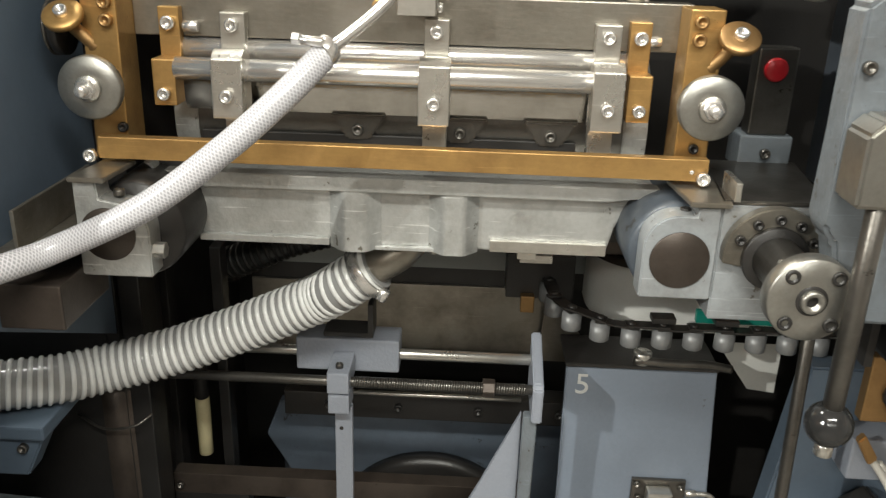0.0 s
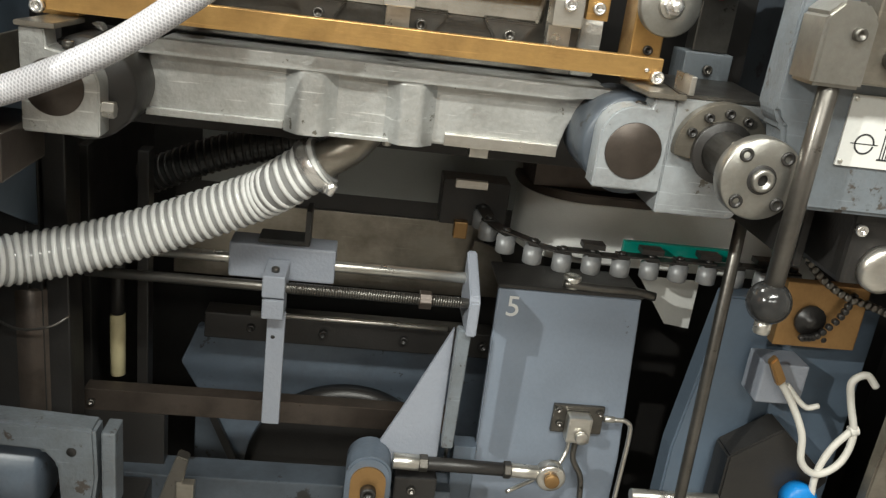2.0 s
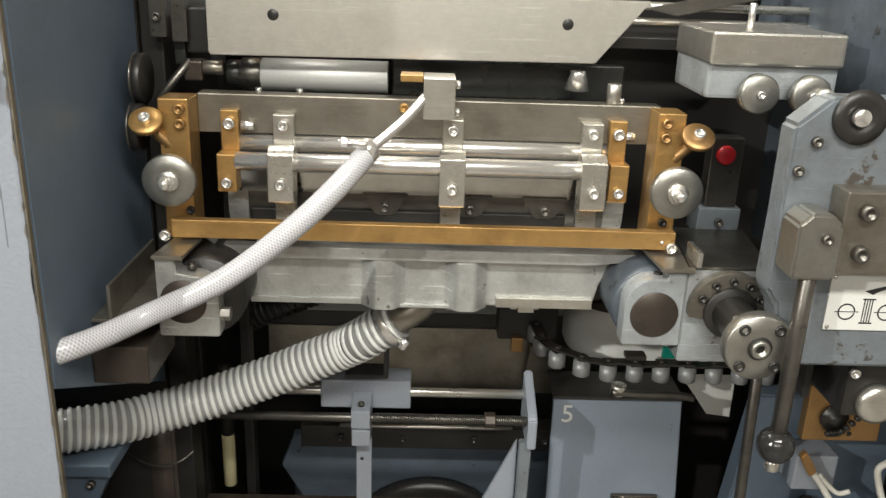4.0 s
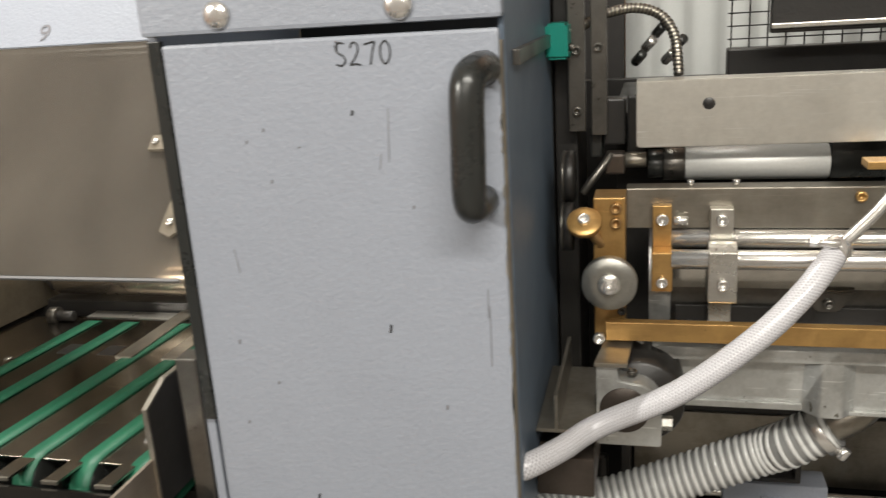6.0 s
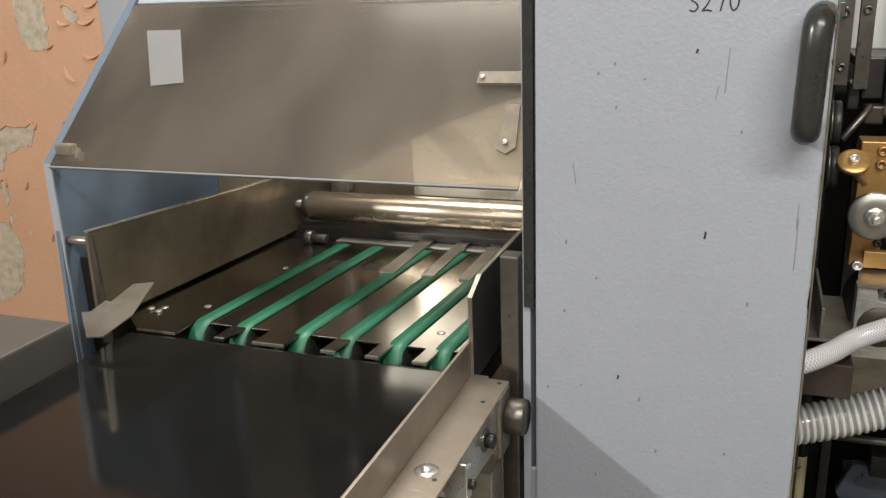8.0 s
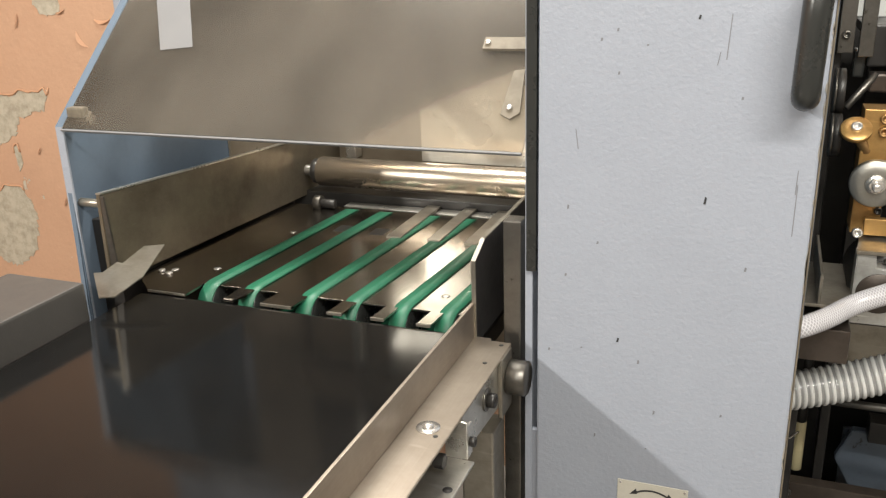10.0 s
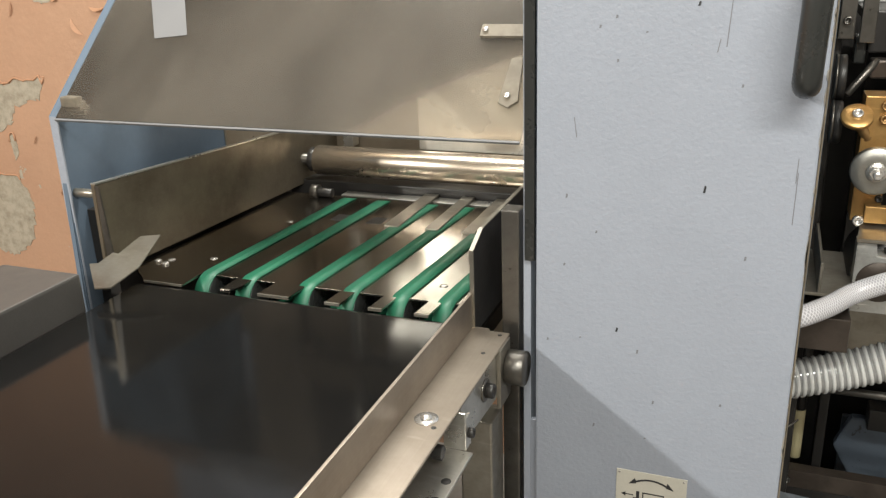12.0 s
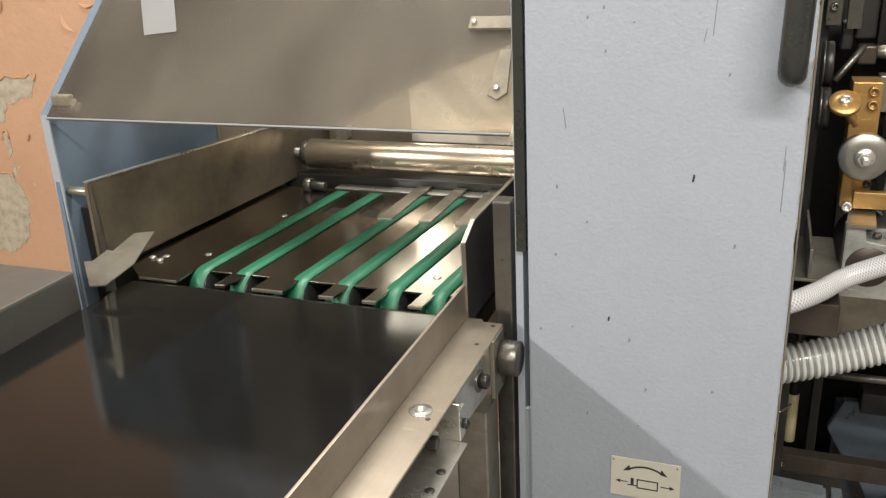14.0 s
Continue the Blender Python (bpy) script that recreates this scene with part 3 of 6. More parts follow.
for x, d in ((-0.6125, -1), (-0.5705, 1)):
    prism([(x, 0.944), (x + d * 0.008, 0.934), (x - d * 0.002, 0.936)], "y", 0.652, 0.6526, bm=bm)
for a in ((-0.602, -0.574, 0.922, 0.9235), (-0.602, -0.574, 0.909, 0.9105), (-0.602, -0.6005, 0.909, 0.9235), (-0.5755, -0.574, 0.909, 0.9235),
          (-0.610, -0.606, 0.914, 0.924), (-0.614, -0.602, 0.912, 0.9135), (-0.626, -0.614, 0.9165, 0.9175), (-0.571, -0.557, 0.9165, 0.9175)):
    box(a[0], a[1], 0.652, 0.6526, a[2], a[3], 0, bm)
for x, d in ((-0.628, -1), (-0.555, 1)):
    prism([(x + d * 0.002, 0.917), (x - d * 0.004, 0.920), (x - d * 0.004, 0.914)], "y", 0.652, 0.6526, bm=bm)
part("pictogram", bm, INK, sign)
for x in (-0.633, -0.550):
    part("rivet", rod((x, 0.6525, 0.950), (x, 0.6515, 0.950), 0.0016, 10, 0.0003), CHROME, sign)

# ---- delivery hood with its clear guard ----
hood = thing("delivery_hood", (-1.15, 0.9, 0.0), "blue-grey machine hood with a smeared, hazy clear acrylic guard", "machine hood")
side = [(0.667, 1.389), (0.655, 1.10), (0.655, 0.0), (1.5, 0.0), (1.5, 2.0), (1.31, 2.0)]
# Shaded tone of the plate is part of its colour.
part("side_plate", prism(side, "x", -1.512, -1.500, 0.002), DEEP_BLUE, hood, "blue side plate with its shaded tone put into the colour")
# One edge in two tones: slanted run coloured as shaded, upright run as lit.
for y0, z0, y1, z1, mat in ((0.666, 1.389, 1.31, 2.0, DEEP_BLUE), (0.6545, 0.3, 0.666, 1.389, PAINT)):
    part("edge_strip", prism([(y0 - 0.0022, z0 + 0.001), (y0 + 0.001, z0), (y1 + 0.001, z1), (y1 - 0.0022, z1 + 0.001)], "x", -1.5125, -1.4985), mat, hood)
# Black box painted in as the shadow between side plate and fence.
part("side_shade_box", box(-1.4985, -1.4575, 0.69, 1.355, 0.85, 1.235, 0.001), BLACK_STEEL_SHADE, hood)
guard = part("guard", prism([(0.665, 1.385), (0.662, 1.389), (0.902, 1.613), (0.905, 1.609)], "x", -1.498, -0.772), ACRYLIC, hood, "tilted clear acrylic guard, hazy with smears and painted reflection")
guard.visible_shadow = False
part("guard_rim", prism([(0.6615, 1.3835), (0.6585, 1.3865), (0.6605, 1.3885), (0.6635, 1.3855)], "x", -1.498, -0.772), FADED, hood, "pale sawn lower edge of the guard")
part("upper_panel", prism([(0.905, 1.6135), (0.940, 1.6135), (1.105, 1.83), (1.070, 1.83)], "x", -1.4975, -0.772, 0.002), PAINT, hood, "plain blue-grey upper panel")
writing("9", 0.036, pose(-1.074, 0.9165, 1.6295, 52.6), GREY_INK, hood, "stencilled grey figure")


def on_guard(x, s, lift=0.0):
    """A place on the guard: s metres up its slope."""
    return Vector((x, 0.662 + 0.731 * s - 0.683 * lift, 1.389 + 0.683 * s + 0.731 * lift))


def guard_card(name, corners, lift, thick, material, label):
    bm = bmesh.new()
    lo, hi = [bm.verts.new(on_guard(x, s, lift)) for x, s in corners], [bm.verts.new(on_guard(x, s, lift + thick)) for x, s in corners]
    bm.faces.new(lo), bm.faces.new(hi[::-1])
    for i in range(len(corners)):
        j = (i + 1) % len(corners)
        bm.faces.new((lo[i], lo[j], hi[j], hi[i]))
    return part(name, bm, material, hood, label)


guard_card("sticker", [(-1.445, 0.268), (-1.380, 0.268), (-1.327, 0.160), (-1.384, 0.153)], 0.0005, 0.0006, FADED, "faded blank white sticker")
guard_card("latch_bar", [(-0.858, 0.178), (-0.858, 0.158), (-0.778, 0.158), (-0.778, 0.178)], 0.001, 0.004, LATCH, "tarnished steel slide latch")
guard_card("latch_hook", [(-0.806, 0.122), (-0.792, 0.124), (-0.785, 0.055), (-0.796, 0.045), (-0.810, 0.052)], 0.001, 0.004, LATCH, "tarnished steel latch hook")
for x, s in ((-0.852, 0.168), (-0.80, 0.062)):
    p = on_guard(x, s, 0.005)
    part("rivet", rod(p, p + Vector((0, -0.002, 0.0022)), 0.004, 12), CHROME, hood)
p = on_guard(-1.475, 0.025, 0.0)
part("corner_clip", box(-1.498, -1.468, p.y - 0.004, p.y + 0.012, p.z - 0.004, p.z + 0.012, 0.003), LATCH, hood)
# Paler than SHEET, painting in the bright reflection at the hood's back.
SATIN = surface("satin_steel_bright_reflection", (0.84, 0.80, 0.72), (0.55, 0.50, 0.42), 0.28, 0.55, 7, 0.7, 160, 0.08, (6, 1, 0.05), scratch=0.2)
part("lower_sheet", box(-1.182, -0.80, 1.325, 1.335, 1.20, 1.371, 0.001), SATIN, hood)
part("reflection_bright_sheet", box(-1.27, -0.80, 1.315, 1.324, 1.372, 1.50, 0.001), SATIN, hood, "steel sheet inside the hood, brightened for a reflection")
part("inner_lining", box(-1.4995, -1.494, 1.08, 1.358, 1.20, 1.99, 0.001), SHEET, hood, "brown sheet-steel lining")
part("lining_edge", box(-1.4935, -1.478, 1.062, 1.0795, 1.36, 1.62, 0.001), PAINT, hood, "pale folded edge of the lining")
part("side_post", box(-1.36, -1.335, 1.315, 1.345, 1.20, 1.98, 0.002), STEEL, hood)
part("back_sheet", box(-1.499, -0.769, 1.36, 1.37, 0.7, 1.61, 0.001), SHEET, hood, "brownish sheet-steel back of the hood")
# Hidden from direct view; blackened so that the conveyor mirrors a dark hood.
part("upper_back", box(-1.499, -0.769, 1.36, 1.372, 1.6105, 1.99, 0.001), BLACK_STEEL_SHADE, hood, "unseen upper back of the hood, black to darken the belt's reflection")
part("inner_sheet", box(-0.7695, -0.7685, 1.01, 1.36, 0.7, 1.99, 0.0), SHEET, hood)
part("crossbeam", box(-1.498, -0.770, 1.30, 1.345, 1.50, 1.56, 0.003), SHEET, hood)
part("bearing_plate", box(-0.86, -0.80, 1.28, 1.30, 1.42, 1.56, 0.003), CREAM, hood, "pale plate inside the hood")
bm = box(-1.84, -1.513, 1.20, 1.9, 0.0, 2.2, 0.004)
tagged(part("switch_cabinet", bm, PAINT), "light blue-grey steel cabinet behind the machine hood", "cabinet")

# ---- belt table ----
FENCE = surface("oil_stained_sheet", (0.205, 0.175, 0.13), (0.075, 0.06, 0.042), 0.36, 0.7, 7, 0.9, 260, 0.08, scratch=0.12)
table = thing("belt_table", (-1.15, 0.9, 1.05), "dark polished steel table with green belts running over it", "belt table")
part("support", box(-1.40, -0.87, 0.78, 1.10, 1.03, 1.062, 0.002), BLACK_STEEL_SHADE, table)
BELTS = (-1.298, -1.223, -1.121, -1.046, -0.966, -0.895)
SKEW = 0.075


def skew(bm, from_y, by=SKEW):
    """The belts and sheets run a little askew to the side rail."""
    for v in bm.verts:
        v.co.x += by * (v.co.y - from_y)
    return bm


def table_sheet(name, x0, x1, fingers, material, label=""):
    """A sheet of the table whose front runs out into fingers between the belts."""
    line = [(x0, 1.165), (x0, 0.716)]
    for a, b, front in fingers:
        line += [(a, 0.716), (a, front), (b, front), (b, 0.716)]
    line += [(x1, 0.716), (x1, 1.165)]
    clean = [p for k, p in enumerate(line) if k == 0 or p != line[k - 1]]
    return part(name, skew(prism(clean, "z", 1.1312, 1.1345, 0.0005), 0.67), material, table, label)


part("side_sheet", skew(prism([(-1.470, 1.165), (-1.447, 0.715), (-1.387, 0.668), (-1.314, 0.668), (-1.318, 0.716), (-1.250, 0.716), (-1.246, 0.668), (-1.229, 0.668),
                               (-1.222, 0.690), (-1.222, 0.716), (-1.2275, 0.716), (-1.2275, 1.165)], "z", 1.1312, 1.1345, 0.0005), 0.67), TABLE, table, "dark oily steel sheet")
table_sheet("middle_sheet", -1.227, -1.1255, [(-1.181, -1.128, 0.669)], TABLE, "dark polished steel sheet")
# Right-hand sheets are lighter: the hood's reflection is put into their colour.
for a, b, c, d in ((-1.125, -1.0505, -1.068, -1.044), (-1.050, -0.9705, -0.998, -0.977), (-0.970, -0.875, -0.927, -0.906)):
    table_sheet("reflection_bright_sheet", a, b, [(c, d, 0.670)], STRIP, "worn steel sheet, brightened for the reflection on it")
for a, b in ((-1.246, -1.229), (-1.181, -1.128), (-1.068, -1.044), (-0.998, -0.977), (-0.927, -0.906)):
    part("finger_lip", box(a, b, 0.6685, 0.6715, 1.1305, 1.1352, 0.0004), BROWN_STEEL, table, "worn bright finger tip")
part("side_lip", box(-1.386, -1.315, 0.6655, 0.6678, 1.1312, 1.1349, 0.0004), BROWN_STEEL, table, "worn bright sheet edge")
for x in BELTS:
    bm = bmesh.new()
    w = 0.0130
    ends = ((0.728, 1.0990, 0.0360), (1.144, 1.1110, 0.0240))
    line = [(ends[0][0] - ends[0][2] * math.sin(radians(a)), ends[0][1] + ends[0][2] * math.cos(radians(a)), 0) for a in range(0, 181, 10)][::-1]
    line += [(ends[1][0] + ends[1][2] * math.sin(radians(a)), ends[1][1] + ends[1][2] * math.cos(radians(a)), 1) for a in range(0, 181, 10)]
    loops = []
    for y, z, e in line:
        out = Vector((y - ends[e][0], z - ends[e][1])).normalized() * 0.0020
        loops.append([bm.verts.new((x - w, y, z)), bm.verts.new((x + w, y, z)), bm.verts.new((x + w, y + out.x, z + out.y)), bm.verts.new((x - w, y + out.x, z + out.y))])
    for a, b in zip(loops, loops[1:] + loops[:1]):
        for i in range(4):
            bm.faces.new((a[i], a[(i + 1) % 4], b[(i + 1) % 4], b[i]))
    part("belt", smooth(skew(bm, 0.729)), GREEN, table, "flat green rubber belt")
    for (y, z, r), name in zip(ends, ("front_pulley", "rear_pulley")):
        x2 = x + SKEW * (y - 0.729)
        part(name, rod((x2 - 0.0115, y, z), (x2 + 0.0115, y, z), r - 0.001, 28), BLACK_PLASTIC, table)
for x, y in ((-1.334, 0.779), (-1.310, 0.988), (-1.401, 0.755), (-0.922, 0.774)):
    part("screw", lathe([(0, 0.0065), (0.0008, 0.0065), (0.001, 0.003)], (x, y, 1.1345), (x, y, 1.2), 16), CHROME, table)
for x, y in ((-1.418, 0.742), (-1.398, 0.735)):
    part("pin", lathe([(0, 0.006), (0.003, 0.006), (0.004, 0.004)], (x, y, 1.1345), (x, y, 1.2), 14), CHROME, table)
for a, b in ((-1.241, -1.216), (-1.167, -1.137)):
    part("slot", box(a, b, 1.015, 1.052, 1.1343, 1.1350, 0.0002), BLACK_STEEL_SHADE, table, "dark slot beside a belt")
for a, b in ((-1.127, -1.098), (-1.047, -1.022), (-0.977, -0.953)):
    part("tongue", box(a + 0.003, b + 0.003, 1.002, 1.208, 1.1347, 1.1395, 0.0008), BROWN_STEEL, table, "flat brown steel tongue")
part("fence", skew(prism([(0.660, 1.140), (0.663, 1.286), (1.355, 1.255), (1.355, 1.140)], "x", -1.456, -1.448, 0.001), 0.66), FENCE, table, "stained steel side fence")
part("fence_end", prism([(-1.4475, 1.141), (-1.4475, 1.284), (-1.4405, 1.284), (-1.432, 1.141)], "y", 0.662, 0.6655, 0.0006), DULL, table, "bare folded end of the fence")
part("fence_rim", skew(prism([(0.6635, 1.2862), (0.6635, 1.2885), (1.355, 1.2575), (1.355, 1.2552)], "x", -1.4565, -1.4475), 0.66), STEEL, table)
part("fence_pin", rod((-1.50, 0.675, 1.268), (-1.452, 0.675, 1.268), 0.007), BROWN_STEEL, table)
bm = prism([(-1.373, 0.578), (-1.357, 0.635), (-1.376, 0.725), (-1.415, 0.715), (-1.424, 0.662), (-1.437, 0.664), (-1.445, 0.632), (-1.462, 0.628), (-1.402, 0.570)], "z", 1.1485, 1.1505)
for v in bm.verts:
    v.co.z += (v.co.y - 0.575) * 0.27
for v in bm.verts:
    v.co.x, v.co.y, v.co.z = -1.408 + 0.86 * (v.co.x + 1.408), 0.645 + 0.86 * (v.co.y - 0.645), v.co.z + 0.004
part("flap", bm, BROWN_STEEL, table, "bent bare steel flap plate")
part("right_guide", prism([(0.660, 1.12), (0.660, 1.240), (0.700, 1.257), (1.14, 1.257), (1.14, 1.12)], "x", -0.838, -0.834, 0.0008), BLACK_STEEL_SHADE, table)
bm = prism([(0.657, 1.13), (0.657, 1.241), (0.699, 1.2595), (1.14, 1.2595), (1.14, 1.2575), (0.700, 1.2575), (0.6595, 1.2395), (0.6595, 1.13)], "x", -0.8395, -0.8335)
part("guide_edge", bm, BROWN_STEEL, table)
part("guide_post", box(-0.800, -0.776, 0.672, 0.70, 0.5, 1.295, 0.002), DULL, table)
part("rear_strip", box(-1.30, -0.80, 1.176, 1.206, 1.1275, 1.1335, 0.001), STEEL, table, "bright notched steel strip")
part("rear_bar", box(-1.44, -0.80, 1.212, 1.26, 1.118, 1.150, 0.002), BLACK_STEEL_SHADE, table, "oily black cross bar")
for x in (-1.10, -1.03, -0.965, -0.89):
    part("white_block", box(x - 0.009, x + 0.009, 1.181, 1.193, 1.118, 1.1275, 0.002), WHITE, table)
part("link_eye", rod((-1.352, 1.15, 1.144), (-1.336, 1.15, 1.144), 0.0155), DULL, table)
part("link_pin", rod((-1.336, 1.15, 1.144), (-1.305, 1.15, 1.144), 0.0095), BLACK_STEEL_SHADE, table)
part("link_rod", rod((-1.344, 1.15, 1.05), (-1.344, 1.15, 1.140), 0.006), CHROME, table)

roller = thing("press_roller", (-1.09, 1.22, 1.17), "smooth polished steel roller across the hood", "roller")
part("roller_body", rod((-1.372, 1.22, 1.193), (-0.80, 1.22, 1.193), 0.031, 40, 0.002), SPINDLE, roller)
part("end_ring", rod((-1.386, 1.22, 1.193), (-1.372, 1.22, 1.193), 0.026, 32), BLACK_STEEL_SHADE, roller)
part("axle", rod((-1.449, 1.22, 1.193), (-1.386, 1.22, 1.193), 0.012), DULL, roller)
pusher = thing("book_pusher", (-1.08, 1.18, 1.62), "raised steel pusher bar with upright fingers behind the guard", "pusher")
part("bar", box(-1.31, -0.80, 1.17, 1.18, 1.665, 1.70, 0.002), STEEL, pusher)
for x in (-1.075, -1.00, -0.93):
    part("finger", box(x - 0.011, x + 0.011, 1.162, 1.170, 1.655, 1.95, 0.002), BRUSHED, pusher)
    for dz in (0.010, 0.024):
        bolt(pusher, x, 1.17 - 0.008, 1.665 + dz, 0.004, BLACK_STEEL_SHADE)

# ---- black delivery conveyor ----
conv = thing("delivery_conveyor", (-1.1, 0.0, 0.0), "glossy black belt conveyor with an angled steel side rail", "conveyor")
bm = bmesh.new()
line = [(0.655 + 0.026 * math.sin(radians(a)), 1.105 + 0.026 * math.cos(radians(a))) for a in range(0, 181, 12)]
line += [(-0.95 - 0.026 * math.sin(radians(a)), 1.105 - 0.026 * math.cos(radians(a))) for a in range(0, 181, 12)]
part("black_belt", smooth(prism(line, "x", -1.392, -0.846)), BLACK_BELT, conv, "glossy black conveyor belt")
part("rail_flange", box(-0.8405, -0.8365, -0.95, 0.690, 1.1315, 1.181, 0.0008), RAIL, conv, "bare steel rail with an upright flange")
part("rail_base", prism([(-0.8405, -0.95), (-0.784, -0.95), (-0.784, 0.655), (-0.812, 0.655), (-0.815, 0.662), (-0.8405, 0.662)], "z", 1.1275, 1.131, 0.0006), RAIL, conv)
part("bed", box(-1.385, -0.85, -0.90, 0.58, 1.02, 1.068, 0.002), BLACK_STEEL_SHADE, conv)
clampp = part("rail_support", prism([(0.470, 1.127), (0.655, 1.127), (0.655, 1.062), (0.600, 1.060), (0.530, 1.066), (0.470, 1.072)], "x", -0.796, -0.788, 0.001), STEEL, conv, "galvanised rail support")
part("washer", rod((-0.788, 0.558, 1.098), (-0.786, 0.558, 1.098), 0.015, 24, 0.0005), DULL, clampp)
bolt(clampp, -0.786, 0.558, 1.098, 0.0095, BLACK_STEEL_SHADE, "x")
angle = part("angle_tab", box(-0.803, -0.776, 0.452, 0.4555, 1.0795, 1.127, 0.0008), STEEL, conv, "bent galvanised tab")
part("tab_side", box(-0.7795, -0.776, 0.4555, 0.4695, 1.0795, 1.120, 0.0008), STEEL, angle)
bolt(angle, -0.776, 0.462, 1.098, 0.006, BLACK_STEEL_SHADE, "x")
part("perforated_strip", box(-0.815, -0.768, -0.9, 0.452, 1.076, 1.0792, 0.0008), STEEL, conv, "galvanised strip with punched holes")
for k in range(12):
    part("punched_hole", rod((-0.778, 0.392 - k * 0.034, 1.0791), (-0.778, 0.392 - k * 0.034, 1.0797), 0.0056, 16, 0.0001), BLACK_STEEL_SHADE, conv)
part("spacer_nut", hex_nut((-0.800, 0.412, 1.100), (-0.788, 0.412, 1.100), 0.009), BLACK_STEEL_SHADE, conv)
part("washer", lathe([(0, 0.0135), (0.001, 0.0135), (0.0011, 0.006)], (-0.811, 0.424, 1.131), (-0.811, 0.424, 1.2), 24), CHROME, conv)
part("bolt_head", lathe([(0, 0.0068), (0.003, 0.0062), (0.0048, 0.004), (0.005, 0.001)], (-0.811, 0.424, 1.132), (-0.811, 0.424, 1.2), 20), CHROME, conv)
for x, y in ((-0.797, 0.41), (-0.80, 0.59), (-0.795, 0.645)):
    part("rail_hole", rod((x, y, 1.1308), (x, y, 1.1314), 0.003, 14, 0.0001), BLACK_STEEL_SHADE, conv)
part("end_plate", box(-0.788, -0.782, 0.605, 0.650, 1.045, 1.129, 0.0015), BROWN_STEEL, conv)
part("clamp_knob", rod((-0.782, 0.636, 1.092), (-0.756, 0.636, 1.092), 0.0235, 32, 0.002), DULL, conv, "round steel clamp knob")
part("leg", box(-0.835, -0.79, 0.59, 0.64, 0.0, 1.03, 0.003), BROWN_STEEL, conv)
cover = box(-1.56, -1.413, -0.9, 0.568, 1.118, 1.181, 0.004)
cov = thing("side_cover", (-1.48, 0, 0), "dark grey steel cover box along the conveyor", "machine cover")
part("cover_box", cover, surface("dusty_grey_steel", (0.085, 0.08, 0.075), (0.045, 0.042, 0.04), 0.5, 0.3, 5, 0.6), cov)
part("stand", box(-1.54, -1.43, -0.8, 0.5, 0.0, 1.118, 0.004), BLACK_STEEL_SHADE, cov)
part("edge_trim", box(-1.404, -1.396, -0.9, 0.60, 1.09, 1.118, 0.001), BLACK_STEEL_SHADE, cov)

# ---- printed book that has run down the belt ----
book = thing("book", (-1.12, -0.45, 1.131), "thick paperback with a blue and orange cover on the belt", "book")
part("pages", box(-1.225, -1.015, -0.598, -0.342, 1.1335, 1.170, 0.0005), PAPER, book)
SKY_INK = surface("pale_blue_print", (0.42, 0.62, 0.80), (0.62, 0.72, 0.80), 0.2, 0, 9, 0.9, 200, 0.01)
DAWN_INK = surface("cream_and_peach_print", (0.80, 0.70, 0.60), (0.75, 0.45, 0.30), 0.2, 0, 7, 0.8, 200, 0.01)
FIRE_INK = surface("orange_print", (0.75, 0.30, 0.06), (0.80, 0.55, 0.12), 0.2, 0, 14, 1.0, 200, 0.01)
LAKE_INK = surface("deep_blue_print", (0.03, 0.08, 0.32), (0.05, 0.16, 0.45), 0.2, 0, 10, 0.8, 200, 0.01)
cover = part("cover", box(-1.226, -1.014, -0.60, -0.34, 1.1702, 1.1712, 0.0003), DAWN_INK, book, "glossy printed cover with a sunset landscape")
part("back_half", box(-1.2255, -1.145, -0.5995, -0.3405, 1.1712, 1.1715, 0), SKY_INK, cover, "pale blue half of the cover")
part("sunset", prism([(-1.10, -0.36), (-1.02, -0.37), (-1.016, -0.56), (-1.06, -0.58), (-1.08, -0.47)], "z", 1.1712, 1.1716), FIRE_INK, cover, "orange sunset on the cover")
for x, y, w, h in ((-1.08, -0.385, 0.030, 0.016), (-1.075, -0.535, 0.042, 0.022)):
    part("lake", prism([(x + w * math.cos(k * 0.524), y + h * math.sin(k * 0.524)) for k in range(12)], "z", 1.1716, 1.1719), LAKE_INK, cover, "deep blue printed shape")
for k in range(4):
    part("title_bar", prism([(-1.125 + 0.014 * k, -0.50), (-1.118 + 0.014 * k, -0.50), (-1.108 + 0.014 * k, -0.43), (-1.115 + 0.014 * k, -0.43)], "z", 1.1716, 1.1719), RED, cover)
spine = part("spine", box(-1.226, -1.014, -0.342, -0.3405, 1.133, 1.170, 0.0003), SKY_INK, book, "printed spine with title bars")
for x0, x1, z in ((-1.20, -1.13, 1.158), (-1.10, -1.04, 1.158), (-1.19, -1.05, 1.145)):
    part("title_bar", box(x0, x1, -0.3405, -0.3400, z - 0.003, z + 0.003, 0), WHITE, spine)

# ---- trimming head: brass frame, tubes and clamps ----
head = thing("trimming_head", (-0.06, 0.9, 1.25), "brass and steel clamping head across the machine", "machine head")
part("crossbar", box(-0.342, 0.222, 0.922, 0.950, 1.370, 1.4175, 0.0015), BROWN_STEEL, head, "flat machined steel crossbar")
for x0, x1, tilt in ((-0.377, -0.342, 0.0), (0.209, 0.242, 0.0)):
    post = part("brass_post", box(x0, x1, 0.880, 0.925, 1.250, 1.4165, 0.0015), BRASS, head, "tarnished brass end post")
    xm = x1 - 0.010 if x0 < 0 else x0 + 0.010
    for z in (1.405, 1.388):
        bolt(post, xm, 0.8805, z, 0.0065, BRONZE)
    bolt(post, xm + (0.006 if x0 < 0 else 0.008), 0.8805, 1.283, 0.005, BLACK_STEEL_SHADE)
part("brass_bar", box(-0.363, 0.238, 0.853, 0.866, 1.2565, 1.2785, 0.001), BRASS, head, "long flat brass bar")
